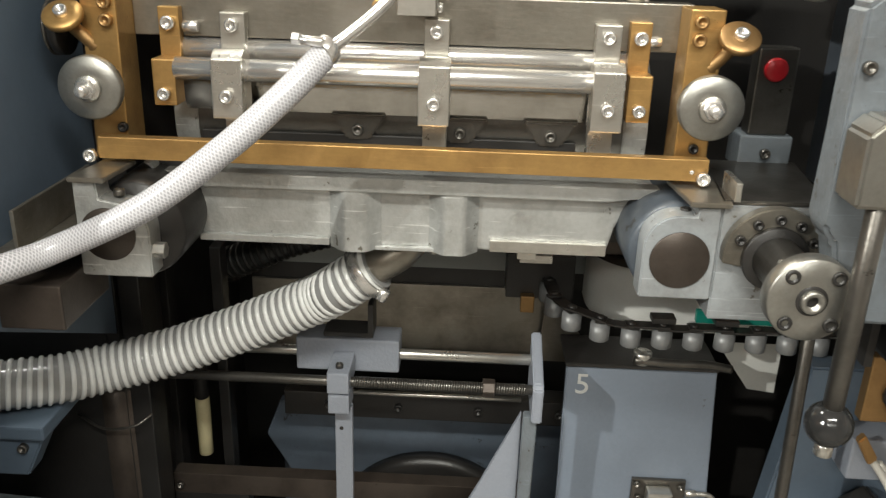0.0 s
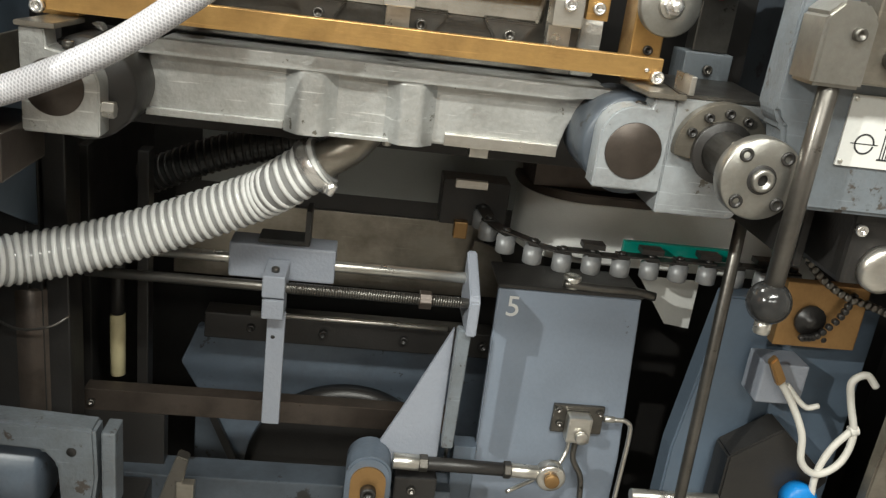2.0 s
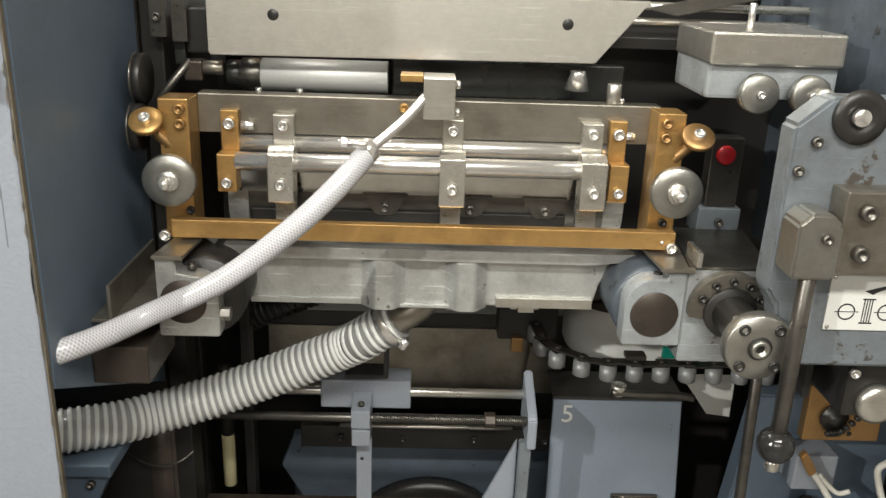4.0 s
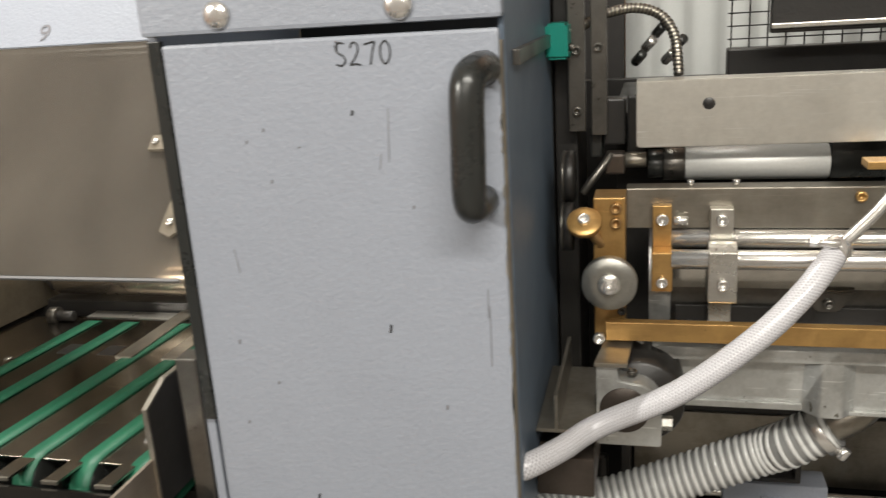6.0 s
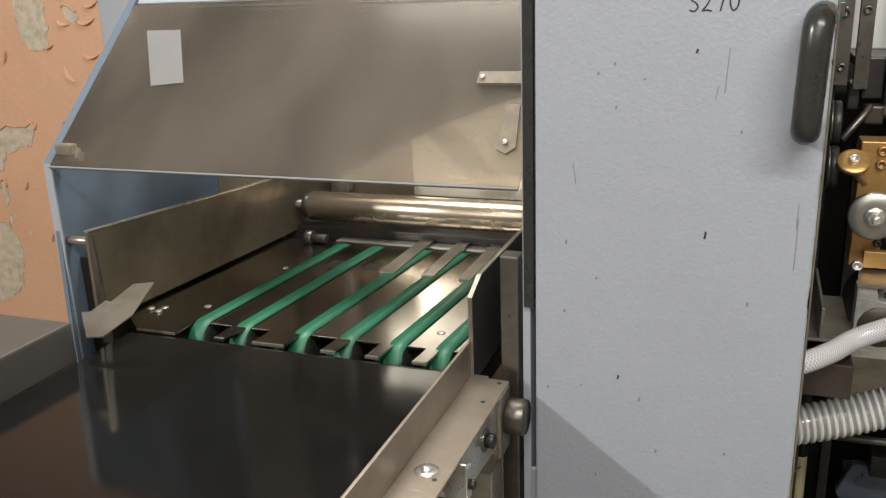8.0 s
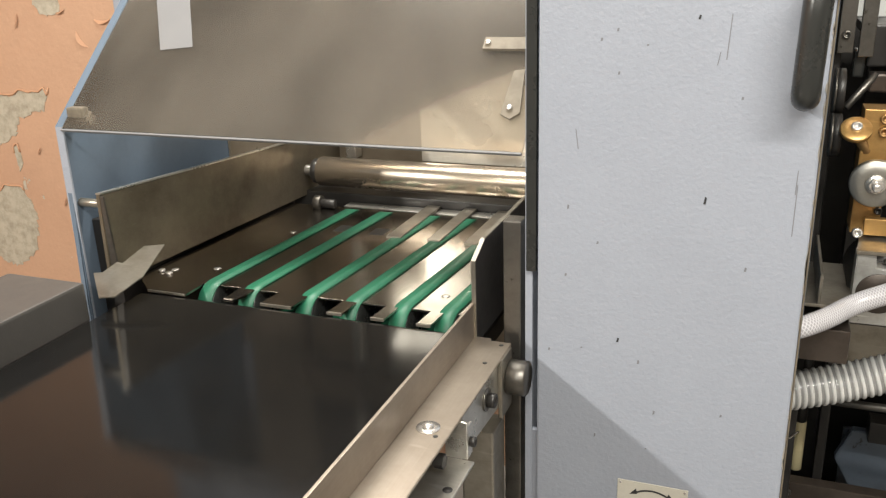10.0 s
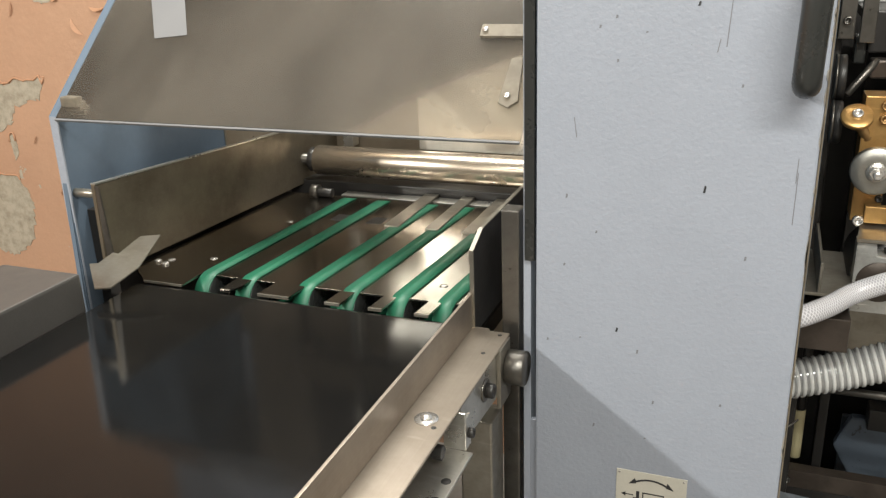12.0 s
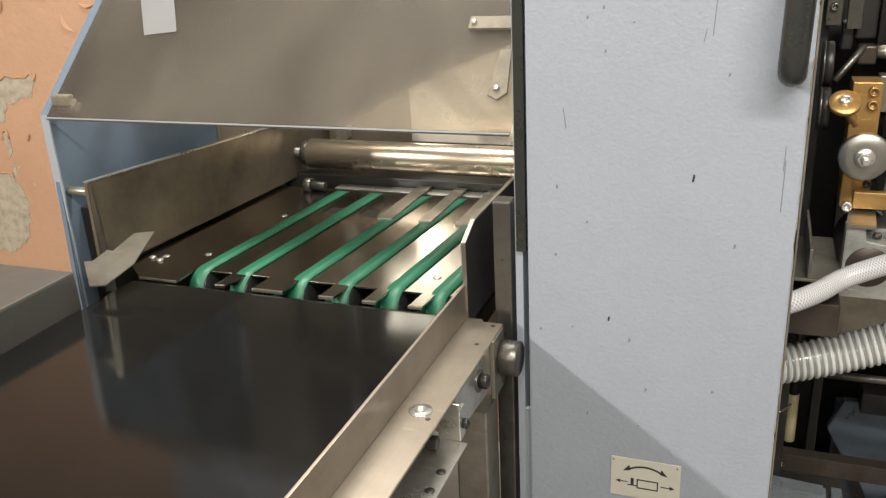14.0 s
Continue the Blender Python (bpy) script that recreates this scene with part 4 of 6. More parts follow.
for x in (-0.370, 0.233):
    bolt(head, x, 0.853, 1.260, 0.0068)
part("small_pin", rod((0.222, 0.853, 1.266), (0.222, 0.851, 1.266), 0.0025, 10), CHROME, head)
for x, z in ((-0.358, 1.329), (0.2285, 1.331)):
    wheel = part("wheel", lathe([(0, 0.028), (0.002, 0.0305), (0.010, 0.0305), (0.012, 0.029), (0.0122, 0.015)], (x, 0.849, z), (x, 0.8, z), 48), TURNED, head, "turned steel hand wheel")
    part("axle", rod((x, 0.88, z), (x, 0.849, z), 0.012), DULL, wheel)
    part("collar", rod((x, 0.8368, z), (x, 0.833, z), 0.0125, 24), STEEL, wheel)
    part("nut", hex_nut((x, 0.833, z), (x, 0.826, z), 0.0098), CHROME, wheel)
    part("stud", rod((x, 0.826, z), (x, 0.816, z), 0.0055, 16), CHROME, wheel)
for x, post in ((-0.386, -0.368), (0.252, 0.234)):
    base, way = Vector((x, 0.866, 1.388)), Vector((0, -0.66, 0.75))
    knob = part("brass_knob", lathe([(0, 0.010), (0.003, 0.0180), (0.004, 0.0192), (0.009, 0.0192), (0.010, 0.0182), (0.0101, 0.0085)], base, base + way, 40), BRASS if x < 0 else BRONZE, head, "round brass knob")
    part("stem", lathe([(0, 0.0085), (0.006, 0.0085), (0.008, 0.0065), (0.04, 0.0065)], (post, 0.889, 1.360), base, 18), BRONZE, knob)
    part("bolt", BOLTS[(0.0068, CHROME.name)], None, knob, at=Matrix.Translation(base + way * 0.0085) @ way.to_track_quat("Z", "Y").to_matrix().to_4x4())
for y, z, r in ((0.925, 1.432, 0.030), (0.900, 1.378, 0.028)):
    gd = part("guide_disc", rod((-0.411, y, z), (-0.401, y, z), r, 32), BLACK_STEEL_SHADE, head, "black guide disc with a dull rim")
    part("rim", rod((-0.4145, y, z), (-0.4112, y, z), r + 0.0008, 32), DULL, gd)
part("clamp_tube", rod((-0.292, 0.890, 1.3425), (0.128, 0.890, 1.3425), 0.0112, 32), CHROME, head, "polished steel tube")
part("rear_tube", rod((-0.30, 0.925, 1.3575), (0.17, 0.925, 1.3575), 0.0115, 28), CHROME, head)
part("reflector_plate", prism([(0.928, 1.331), (0.931, 1.331), (0.943, 1.292), (0.940, 1.292)], "x", -0.300, 0.125), MIRROR, head, "mirror-bright steel strip")
for x in (-0.2365, -0.032, 0.138):
    br = part("bracket", box(x - 0.0125, x + 0.0125, 0.9055, 0.9215, 1.255, 1.3965, 0.001), STEEL, head, "steel clamp bracket")
    part("clamp_block", box(x - 0.0155, x + 0.0155, 0.8735, 0.9050, 1.2965, 1.3555, 0.0015), STEEL, br)
    part("saddle", prism(arc(0.893, 1.344, 0.0185, 0, 180, 10) + [(0.8745, 1.338), (0.9115, 1.338)], "x", x - 0.0152, x + 0.0152), STEEL, br)
    bolt(br, x, 0.9055, 1.3845, 0.0068)
    bolt(br, x, 0.8735, 1.3190, 0.0068)
for x in (-0.3015, 0.1695):
    bb = part("brass_bracket", box(x - 0.0115, x + 0.0115, 0.882, 0.908, 1.306, 1.352, 0.0015), BRASS, head, "brass tube bracket")
    part("upper_lug", box(x - 0.0105, x + 0.0105, 0.9085, 0.921, 1.350, 1.400, 0.001), BRASS, bb)
    bolt(bb, x, 0.9085, 1.3845, 0.0072)
    bolt(bb, x, 0.882, 1.3180, 0.0065)
for x in (-0.281, 0.183):
    part("thumb_screw", rod((x - 0.008, 0.914, 1.381), (x + 0.008, 0.914, 1.381), 0.0055, 16), CHROME, head)
part("feed_block", box(-0.069, -0.032, 0.872, 0.9215, 1.4025, 1.4505, 0.0012), STEEL, head, "machined steel feed block")
part("brass_strip", box(-0.096, -0.0695, 0.885, 0.915, 1.4435, 1.4515, 0.001), BRASS, head)
for z in (1.409, 1.441):
    bolt(head, -0.0315, 0.89, z, 0.005, None, "x")
bolt(head, -0.092, 0.9215, 1.407, 0.006, BRASS)
for x in (-0.27, -0.22, 0.175):
    part("set_screw", rod((x, 0.935, 1.4172), (x, 0.935, 1.424), 0.004, 14), CHROME, head)

drum = thing("knife_drum", (-0.06, 1.0, 1.24), "rounded grey steel drum guard with cast lugs", "drum")
prof = [(1.04, 1.24), (0.955, 1.24), (0.945, 1.262), (0.943, 1.285), (0.948, 1.315), (0.965, 1.345), (0.99, 1.362), (1.04, 1.365)]
part("drum_shell", smooth(prism(prof, "x", -0.290, 0.168, 0.0015), 0.7), DULL, drum)
for x0, x1 in ((-0.316, -0.2905), (0.1685, 0.194)):
    part("end_disc", smooth(prism(prof, "x", x0, x1, 0.0015), 0.7), CAST, drum)
for x in (-0.115, -0.006, 0.09):
    lug = part("lug", prism([(x - 0.030, 1.292), (x + 0.030, 1.292), (x + 0.012, 1.266), (x - 0.012, 1.266)], "y", 0.934, 0.946, 0.002), DULL, drum)
    bolt(lug, x, 0.934, 1.277, 0.0062, DULL)
# Thin black strip on the shell, painting the dark band under the reflector.
part("recess_shade_strip", box(-0.285, 0.118, 0.938, 0.9425, 1.250, 1.270, 0.001), BLACK_STEEL_SHADE, drum)

plate = thing("deflector_plate", (-0.06, 0.95, 1.46), "wide bare sheet-steel deflector plate with two holes", "steel plate")
pts = [(-0.331, 1.464), (-0.330, 1.4615), (-0.3275, 1.4605), (0.140, 1.4640), (0.202, 1.5395), (-0.331, 1.5365)]
part("face", prism(pts, "y", 0.945, 0.9495, 0.001), BRUSHED, plate)
part("top_fold", prism([(-0.331, 0.9495), (0.202, 0.9495), (0.19, 0.985), (-0.331, 0.985)], "z", 1.532, 1.5365), BRUSHED, plate)
for x in (-0.2515, 0.103):
    part("hole_rim", rod((x, 0.9452, 1.5095), (x, 0.9444, 1.5095), 0.0068, 24, 0.0002), BLACK_STEEL_SHADE, plate)
cyl = thing("air_cylinder", (-0.22, 0.99, 1.41), "pale aluminium pneumatic cylinder with a black end cap", "air cylinder")
part("barrel", rod((-0.275, 0.99, 1.433), (-0.115, 0.99, 1.433), 0.0205, 36), surface("satin_aluminium", (0.62, 0.62, 0.60), (0.5, 0.5, 0.48), 0.45, 0.3, 8, 0.3), cyl)
part("end_band", rod((-0.300, 0.99, 1.433), (-0.275, 0.99, 1.433), 0.0203, 36), DULL, cyl)
part("black_cap", rod((-0.318, 0.99, 1.433), (-0.300, 0.99, 1.433), 0.017, 28), BLACK_PLASTIC, cyl)
part("brass_fitting", rod((-0.345, 0.975, 1.441), (-0.320, 0.975, 1.441), 0.010, 6), BROWN_STEEL, cyl)
part("fork", box(-0.368, -0.345, 0.965, 0.995, 1.425, 1.450, 0.003), OILY, cyl)
part("rod_end", rod((-0.395, 0.95, 1.405), (-0.36, 0.97, 1.450), 0.005, 14), DULL, cyl)
part("black_shroud", box(-0.11, 0.19, 1.0, 1.02, 1.41, 1.455, 0.002), BLACK_PLASTIC, cyl)
part("bright_foot", lathe([(0, 0.016), (0.02, 0.010), (0.024, 0.010)], (0.125, 0.97, 1.428), (0.125, 0.97, 1.5), 24), CHROME, cyl)
part("cap_screw", rod((0.165, 0.935, 1.4175), (0.165, 0.935, 1.442), 0.009, 20), STEEL, cyl)

# ---- knife beam and its bearings ----
beam = thing("knife_beam", (-0.06, 0.93, 1.155), "worn cast-aluminium knife beam with scratched faces", "machine beam")
part("web", prism([(-0.283, 1.156), (0.155, 1.156), (0.163, 1.190), (0.178, 1.214), (0.205, 1.224), (0.205, 1.236), (-0.27, 1.236), (-0.281, 1.225)], "y", 0.905, 0.97, 0.002), CAST, beam)
part("top_flange", prism([(-0.281, 1.2215), (0.15, 1.2215), (0.178, 1.2255), (0.206, 1.2275), (0.206, 1.237), (-0.32, 1.237), (-0.325, 1.245), (-0.333, 1.245), (-0.30, 1.2215)], "y", 0.886, 0.9045, 0.001), CAST, beam)
part("foot_strip", box(0.031, 0.155, 0.899, 0.9048, 1.1565, 1.1695, 0.0008), STEEL, beam)
part("foot_strip", box(-0.283, -0.142, 0.899, 0.9048, 1.1565, 1.1645, 0.0008), CAST, beam)
for x, w in ((-0.114, 0.0195), (-0.0085, 0.0185)):
    side = [(x + (w + 0.010) * (k / 14 - 1), 0.9046 - 0.0165 * (0.5 - 0.5 * math.cos(math.pi * min(1, 1.35 * k / 14))) ** 0.8) for k in range(1, 15)]
    side += [(2 * x - a, b) for a, b in side[-2::-1]]
    part("rib", smooth(prism(side, "z", 1.154, 1.2212), 0.5), CAST, beam)
part("centre_foot", box(-0.094, -0.029, 0.8985, 0.9048, 1.1535, 1.158, 0.0008), CAST, beam)
for x, z in ((-0.029, 1.2135), (-0.027, 1.1985)):
    part("plug", rod((x, 0.9048, z), (x, 0.903, z), 0.003, 12), BRONZE, beam)
part("stud", rod((-0.03, 0.912, 1.147), (-0.03, 0.912, 1.1555), 0.005, 12), STEEL, beam)
part("foot_block", box(0.062, 0.083, 0.915, 0.935, 1.143, 1.156, 0.001), STEEL, beam)


def housing(name, x0, x1, px, pz, r, cx, label):
    h = thing(name, ((x0 + x1) / 2, 0.87, 1.15), label, "bearing block")
    mid = (x0 + x1) / 2
    pts = [(x0, 1.152), (x1, 1.152), (x1, 1.246)]
    if px > 0:
        pts += [(x1 - 0.020, 1.246), (x1 - 0.022, 1.236)] + arc(x0 + 0.032, 1.204, 0.032, 90, 180, 8)
    else:
        pts = [(x0, 1.150), (x1, 1.150), (x1, 1.176)] + arc(x1 - 0.030, 1.196, 0.030, 0, 90, 8) + [(x0 + 0.024, 1.229), (x0 + 0.022, 1.246), (x0, 1.246)]
    part("face_plate", smooth(prism(pts, "y", 0.8055, 0.835, 0.0015), 0.8), WORN if px > 0 else CAST, h, "chipped painted face")
    part("barrel", lathe([(0, 0.047), (0.004, 0.050), (0.10, 0.050), (0.115, 0.044)], (cx, 0.835, 1.189), (cx, 0.96, 1.189), 40), BLACK_STEEL_SHADE if px < 0 else NAVY, h, "oily grey round housing")
    part("shaft_end", rod((px, 0.8055, pz), (px, 0.8035, pz), r, 36), OILY, h, "brown oily shaft end")
    return h


left = housing("bearing_block", -0.371, -0.301, -0.341, 1.194, 0.027, -0.325, "cast bearing block with a brown shaft end")
part("clamp_bolt", hex_nut((-0.301, 0.815, 1.176), (-0.289, 0.815, 1.176), 0.0085), STEEL, left)
part("top_tab", prism([(-0.373, 0.80), (-0.338, 0.80), (-0.333, 0.87), (-0.365, 0.87)], "z", 1.2465, 1.2515, 0.0008), BROWN_STEEL, left)
bolt(left, -0.333, 0.822, 1.229, 0.0055, DULL, "z")
right = housing("bearing_block", 0.174, 0.2425, 0.209, 1.192, 0.0285, 0.215, "chipped light-blue bearing block with a brown shaft end")
bolt(right, 0.214, 0.826, 1.232, 0.0055, BLACK_STEEL_SHADE, "z")
part("top_tab", prism([(0.212, 0.80), (0.250, 0.80), (0.262, 0.88), (0.205, 0.88)], "z", 1.2465, 1.2515, 0.0008), BROWN_STEEL, right)
part("tab_upright", box(0.252, 0.258, 0.805, 0.85, 1.2517, 1.270, 0.001), STEEL, right)

crank = thing("crank_block", (0.29, 0.85, 1.13), "painted block with a flanged steel crank shaft", "crank shaft")
part("block", prism([(0.2435, 1.131), (0.325, 1.131), (0.342, 1.16), (0.342, 1.248), (0.2435, 1.248)], "y", 0.8075, 0.97, 0.0015), WORN, crank, "chipped light-blue block stained with oil")
part("top_cover", prism([(0.2435, 0.808), (0.342, 0.808), (0.36, 0.96), (0.262, 0.96)], "z", 1.2485, 1.2525, 0.001), DULL, crank)
part("flange", prism(arc(0.293, 1.203, 0.047, -30, 190, 28), "y", 0.795, 0.807, 0.001), BROWN_STEEL, crank, "half-round steel flange")
for a in (25, 58, 90, 122, 155):
    bolt(crank, 0.293 + 0.037 * math.cos(radians(a)), 0.7952, 1.203 + 0.037 * math.sin(radians(a)), 0.0048, BLACK_STEEL_SHADE)
part("shaft", lathe([(0, 0.0225), (0.05, 0.0225), (0.052, 0.027), (0.075, 0.027)], (0.294, 0.795, 1.202), (0.296, 0.72, 1.199), 36), DULL, crank, "dark oily shaft")
part("seal_ring", rod((0.2935, 0.796, 1.202), (0.2935, 0.789, 1.202), 0.031, 32), BLACK_STEEL_SHADE, crank, "black oil seal ring")
part("collar_lug", box(0.272, 0.320, 0.724, 0.732, 1.178, 1.226, 0.006), STEEL, crank)
disc = part("disc", lathe([(0, 0.036), (0.002, 0.0375), (0.016, 0.0375), (0.018, 0.036), (0.0182, 0.016)], (0.296, 0.7225, 1.199), (0.296, 0.6, 1.199), 56), TURNED, crank, "machined disc with five socket bolts")
part("dark_ring", rod((0.296, 0.7045, 1.199), (0.296, 0.7038, 1.199), 0.0135, 28, 0.0002), BLACK_STEEL_SHADE, disc)
bolt(disc, 0.296, 0.7100, 1.199, 0.0105, TURNED)
for a in (48, 132, 228, 312):
    bolt(disc, 0.296 + 0.0285 * math.cos(radians(a)), 0.7090, 1.199 + 0.0285 * math.sin(radians(a)), 0.0064, BLACK_STEEL_SHADE)

stop = thing("angle_bracket", (-0.39, 0.83, 1.183), "bare dark steel angle bracket on the column side", "bracket")
part("upright", box(-0.4135, -0.4095, 0.766, 0.93, 1.1875, 1.2275, 0.0008), BROWN_STEEL, stop)
part("shelf", box(-0.4335, -0.366, 0.766, 0.93, 1.183, 1.1872, 0.0008), BROWN_STEEL, stop)
tagged(part("stop_block", box(-0.4335, -0.371, 0.757, 0.86, 1.112, 1.158, 0.002), OILY), "oily brown steel stop block on the column side", "steel block")
lamp = thing("red_indicator", (0.33, 0.97, 1.245), "grey post with a round red button", "button post")
part("post", box(0.304, 0.346, 0.960, 0.985, 1.282, 1.3745, 0.002), DULL, lamp)
part("foot", box(0.296, 0.352, 0.955, 1.0, 1.245, 1.2815, 0.002), CHIPPED, lamp)
bolt(lamp, 0.324, 0.955, 1.263, 0.0055, DULL)
part("button", lathe([(0, 0.0125), (0.004, 0.0125), (0.006, 0.010)], (0.323, 0.960, 1.352), (0.323, 0.9, 1.352), 24), RED, lamp, "round red button")

# ---- hoses ----
hose = thing("braided_hose", (-0.3, 0.79, 1.1), "clear white braided hose clamped to a steel pipe", "hose")
run = [(-0.500, 0.690, 1.160), (-0.466, 0.684, 1.175), (-0.433, 0.689, 1.1860), (-0.402, 0.722, 1.189), (-0.367, 0.762, 1.196), (-0.284, 0.767, 1.238), (-0.212, 0.780, 1.292), (-0.164, 0.803, 1.335), (-0.127, 0.838, 1.3735)]
part("hose_wall", sweep(run, 0.0130, 14, 20, weave=True), BRAID, hose)
part("steel_pipe", sweep([(-0.132, 0.834, 1.371), (-0.115, 0.846, 1.383), (-0.088, 0.864, 1.405), (-0.066, 0.880, 1.428)], 0.0062, 8, 16), CHROME, hose, "bare bent steel pipe")
p = Vector((-0.134, 0.8305, 1.3695))
d = Vector((0.038, 0.038, 0.029)).normalized()
clamp = part("hose_clamp", lathe([(0, 0.0138), (0.001, 0.0143), (0.011, 0.0143), (0.012, 0.0138)], p, p + d, 28), CHROME, hose, "bright worm-drive hose clamp")
part("clamp_screw", rod(p + Vector((-0.018, -0.008, 0.014)), p + Vector((0.004, -0.010, 0.012)), 0.0045, 14), CHROME, clamp)
part("screw_head", hex_nut(p + Vector((-0.025, -0.0078, 0.0148)), p + Vector((-0.018, -0.008, 0.014)), 0.0062), CHROME, clamp)

duct = thing("suction_hose", (-0.35, 1.0, 0.9), "ribbed grey and white suction hose", "hose")
run = [(-0.097, 0.954, 1.113), (-0.118, 0.957, 1.098), (-0.143, 0.962, 1.0785), (-0.174, 0.978, 1.055), (-0.230, 0.982, 1.027), (-0.288, 0.980, 1.002), (-0.357, 0.970, 0.978), (-0.430, 0.950, 0.9625), (-0.477, 0.920, 0.962), (-0.530, 0.893, 0.966), (-0.60, 0.86, 0.970)]
part("hose_wall", sweep(run, 0.0285, 10, 24), HOSE_GREY, duct, "smoky clear hose wall")
part("spiral", helix(run, 0.0285, 0.0109, 0.0023), HOSE_WHITE, duct, "hard white spiral rib")
elbow = part("elbow", sweep([(-0.108, 0.955, 1.104), (-0.090, 0.952, 1.118), (-0.070, 0.953, 1.132), (-0.052, 0.960, 1.152)], 0.0215, 8, 24), BROWN_STEEL, duct, "steel pipe elbow")
p, d = Vector((-0.1115, 0.9560, 1.1020)), Vector((0.9, -0.08, 0.72)).normalized()
band = part("hose_clamp", lathe([(0, 0.0335), (0.001, 0.034), (0.012, 0.034), (0.013, 0.0335)], p - d * 0.002, p + d, 36), CHROME, duct, "bright perforated hose clamp")
part("clamp_screw", rod((-0.090, 0.930, 1.080), (-0.083, 0.930, 1.093), 0.006, 16), CHROME, band)
hb = thing("hose_bracket", (-0.54, 0.92, 0.86), "grey painted bracket under the suction hose", "bracket")
part("shelf", box(-0.62, -0.47, 0.86, 0.98, 0.914, 0.932, 0.003), DEEP_BLUE, hb)
part("web", prism([(-0.60, 0.86), (-0.50, 0.86), (-0.475, 0.913), (-0.60, 0.913)], "y", 0.868, 0.90, 0.002), DEEP_BLUE, hb)
bolt(hb, -0.50, 0.868, 0.90, 0.006, DULL)

rear = thing("rear_hose", (-0.25, 1.2, 1.0), "dark ribbed rubber hose behind the suction hose", "hose")
run = [(-0.36, 1.21, 0.995), (-0.302, 1.20, 1.025), (-0.248, 1.20, 1.048), (-0.18, 1.20, 1.068), (-0.10, 1.20, 1.085)]
part("hose_wall", sweep(run, 0.024, 8, 18), BLACK_PLASTIC, rear)
part("spiral", helix(run, 0.024, 0.011, 0.0022, 6, 16), BLACK_STEEL_SHADE, rear)

# ---- upper back: sensor, conduit, mesh guard ----
sens = thing("limit_switch", (-0.42, 0.96, 1.56), "green plastic limit switch on a steel bar with a brown conduit", "limit switch")
part("bar", box(-0.4338, -0.427, 0.70, 0.945, 1.580, 1.594, 0.001), DULL, sens)
part("switch_body", prism([(0.940, 1.566), (0.975, 1.562), (0.990, 1.575), (0.990, 1.606), (0.940, 1.606)], "x", -0.4335, -0.408, 0.003), TEAL, sens, "green plastic switch body")
bolt(sens, -0.408, 0.955, 1.578, 0.005, DULL, "x")
run = [(-0.418, 0.985, 1.590), (-0.395, 1.0, 1.600), (-0.370, 1.02, 1.611), (-0.335, 1.03, 1.616), (-0.305, 1.03, 1.606), (-0.288, 1.02, 1.580), (-0.283, 1.005, 1.5365)]
part("conduit", sweep(run, 0.0058, 12, 12), BROWN_STEEL, sens, "ribbed brown conduit")
part("spiral_wrap", helix(run, 0.0057, 0.0050, 0.0010, 6, 12), DULL, sens)
# Added black plate: makes the view past the conduit dark.
tagged(part("rear_dark_backing", box(-0.62, -0.374, 1.86, 1.87, 0.0, 2.3, 0.001), BLACK_STEEL_SHADE), "black plate added as the dark depth behind the rack", "screen plate")
rack = thing("side_rack", (-0.40, 1.02, 0.0), "dark steel uprights with bolted bars", "machine rack")
part("upright", box(-0.432, -0.404, 1.01, 1.06, 0.0, 2.0, 0.002), BLACK_STEEL_SHADE, rack)
part("flat_bar", box(-0.412, -0.392, 0.985, 0.995, 1.475, 1.9, 0.001), DULL, rack)
part("flat_bar", box(-0.385, -0.366, 0.985, 0.995, 1.470, 1.9, 0.001), DULL, rack)
for x, z in ((-0.402, 1.572), (-0.376, 1.575), (-0.402, 1.50)):
    bolt(rack, x, 0.985, z, 0.0055, DULL)
# Added black sheet that keeps the depth beside the column dark.
part("side_dark_backing", box(-0.452, -0.434, 1.005, 1.55, 0.0, 2.1, 0.001), BLACK_STEEL_SHADE, rack)
part("block", box(-0.372, -0.345, 1.0, 1.03, 1.455, 1.512, 0.003), BLACK_STEEL_SHADE, rack)
part("block", box(-0.343, -0.322, 1.0, 1.03, 1.44, 1.515, 0.003), BLACK_STEEL_SHADE, rack)
part("block", box(-0.388, -0.3735, 1.0, 1.03, 1.44, 1.478, 0.003), BLACK_PLASTIC, rack)
for k in range(5):
    part("fitting", rod((-0.335 + 0.012 * k, 1.05, 1.55 + 0.016 * (k % 3)), (-0.325 + 0.012 * k, 1.03, 1.562 + 0.016 * (k % 3)), 0.006, 12), CHROME if k % 2 else BLACK_PLASTIC, rack)
mesh_guard = thing("mesh_guard", (-0.08, 1.25, 1.5), "black welded wire mesh guard in front of a white sheet", "mesh guard")
for k in range(13):
    x = -0.205 + 0.0245 * k
    part("wire", rod((x, 1.25, 1.535), (x, 1.25, 1.9), 0.0011, 6, 0.0002), BLACK_STEEL_SHADE, mesh_guard)
for k in range(12):
    z = 1.542 + 0.018 * k
    part("cross_wire", rod((-0.210, 1.2525, z), (0.11, 1.2525, z), 0.0011, 6, 0.0002), BLACK_STEEL_SHADE, mesh_guard)
part("lower_rail", box(-0.21, 0.47, 1.235, 1.27, 1.500, 1.548, 0.003), BLACK_STEEL_SHADE, mesh_guard)
part("mid_rail", box(-0.17, 0.47, 1.10, 1.12, 1.574, 1.70, 0.002), BLACK_STEEL_SHADE, mesh_guard)
part("cover_plate", box(0.11, 0.60, 1.30, 1.31, 1.49, 2.1, 0.001), BLACK_STEEL_SHADE, mesh_guard)
part("rail_lip", box(-0.17, 0.47, 1.092, 1.0995, 1.580, 1.586, 0.001), STEEL, mesh_guard)
bm = bmesh.new()
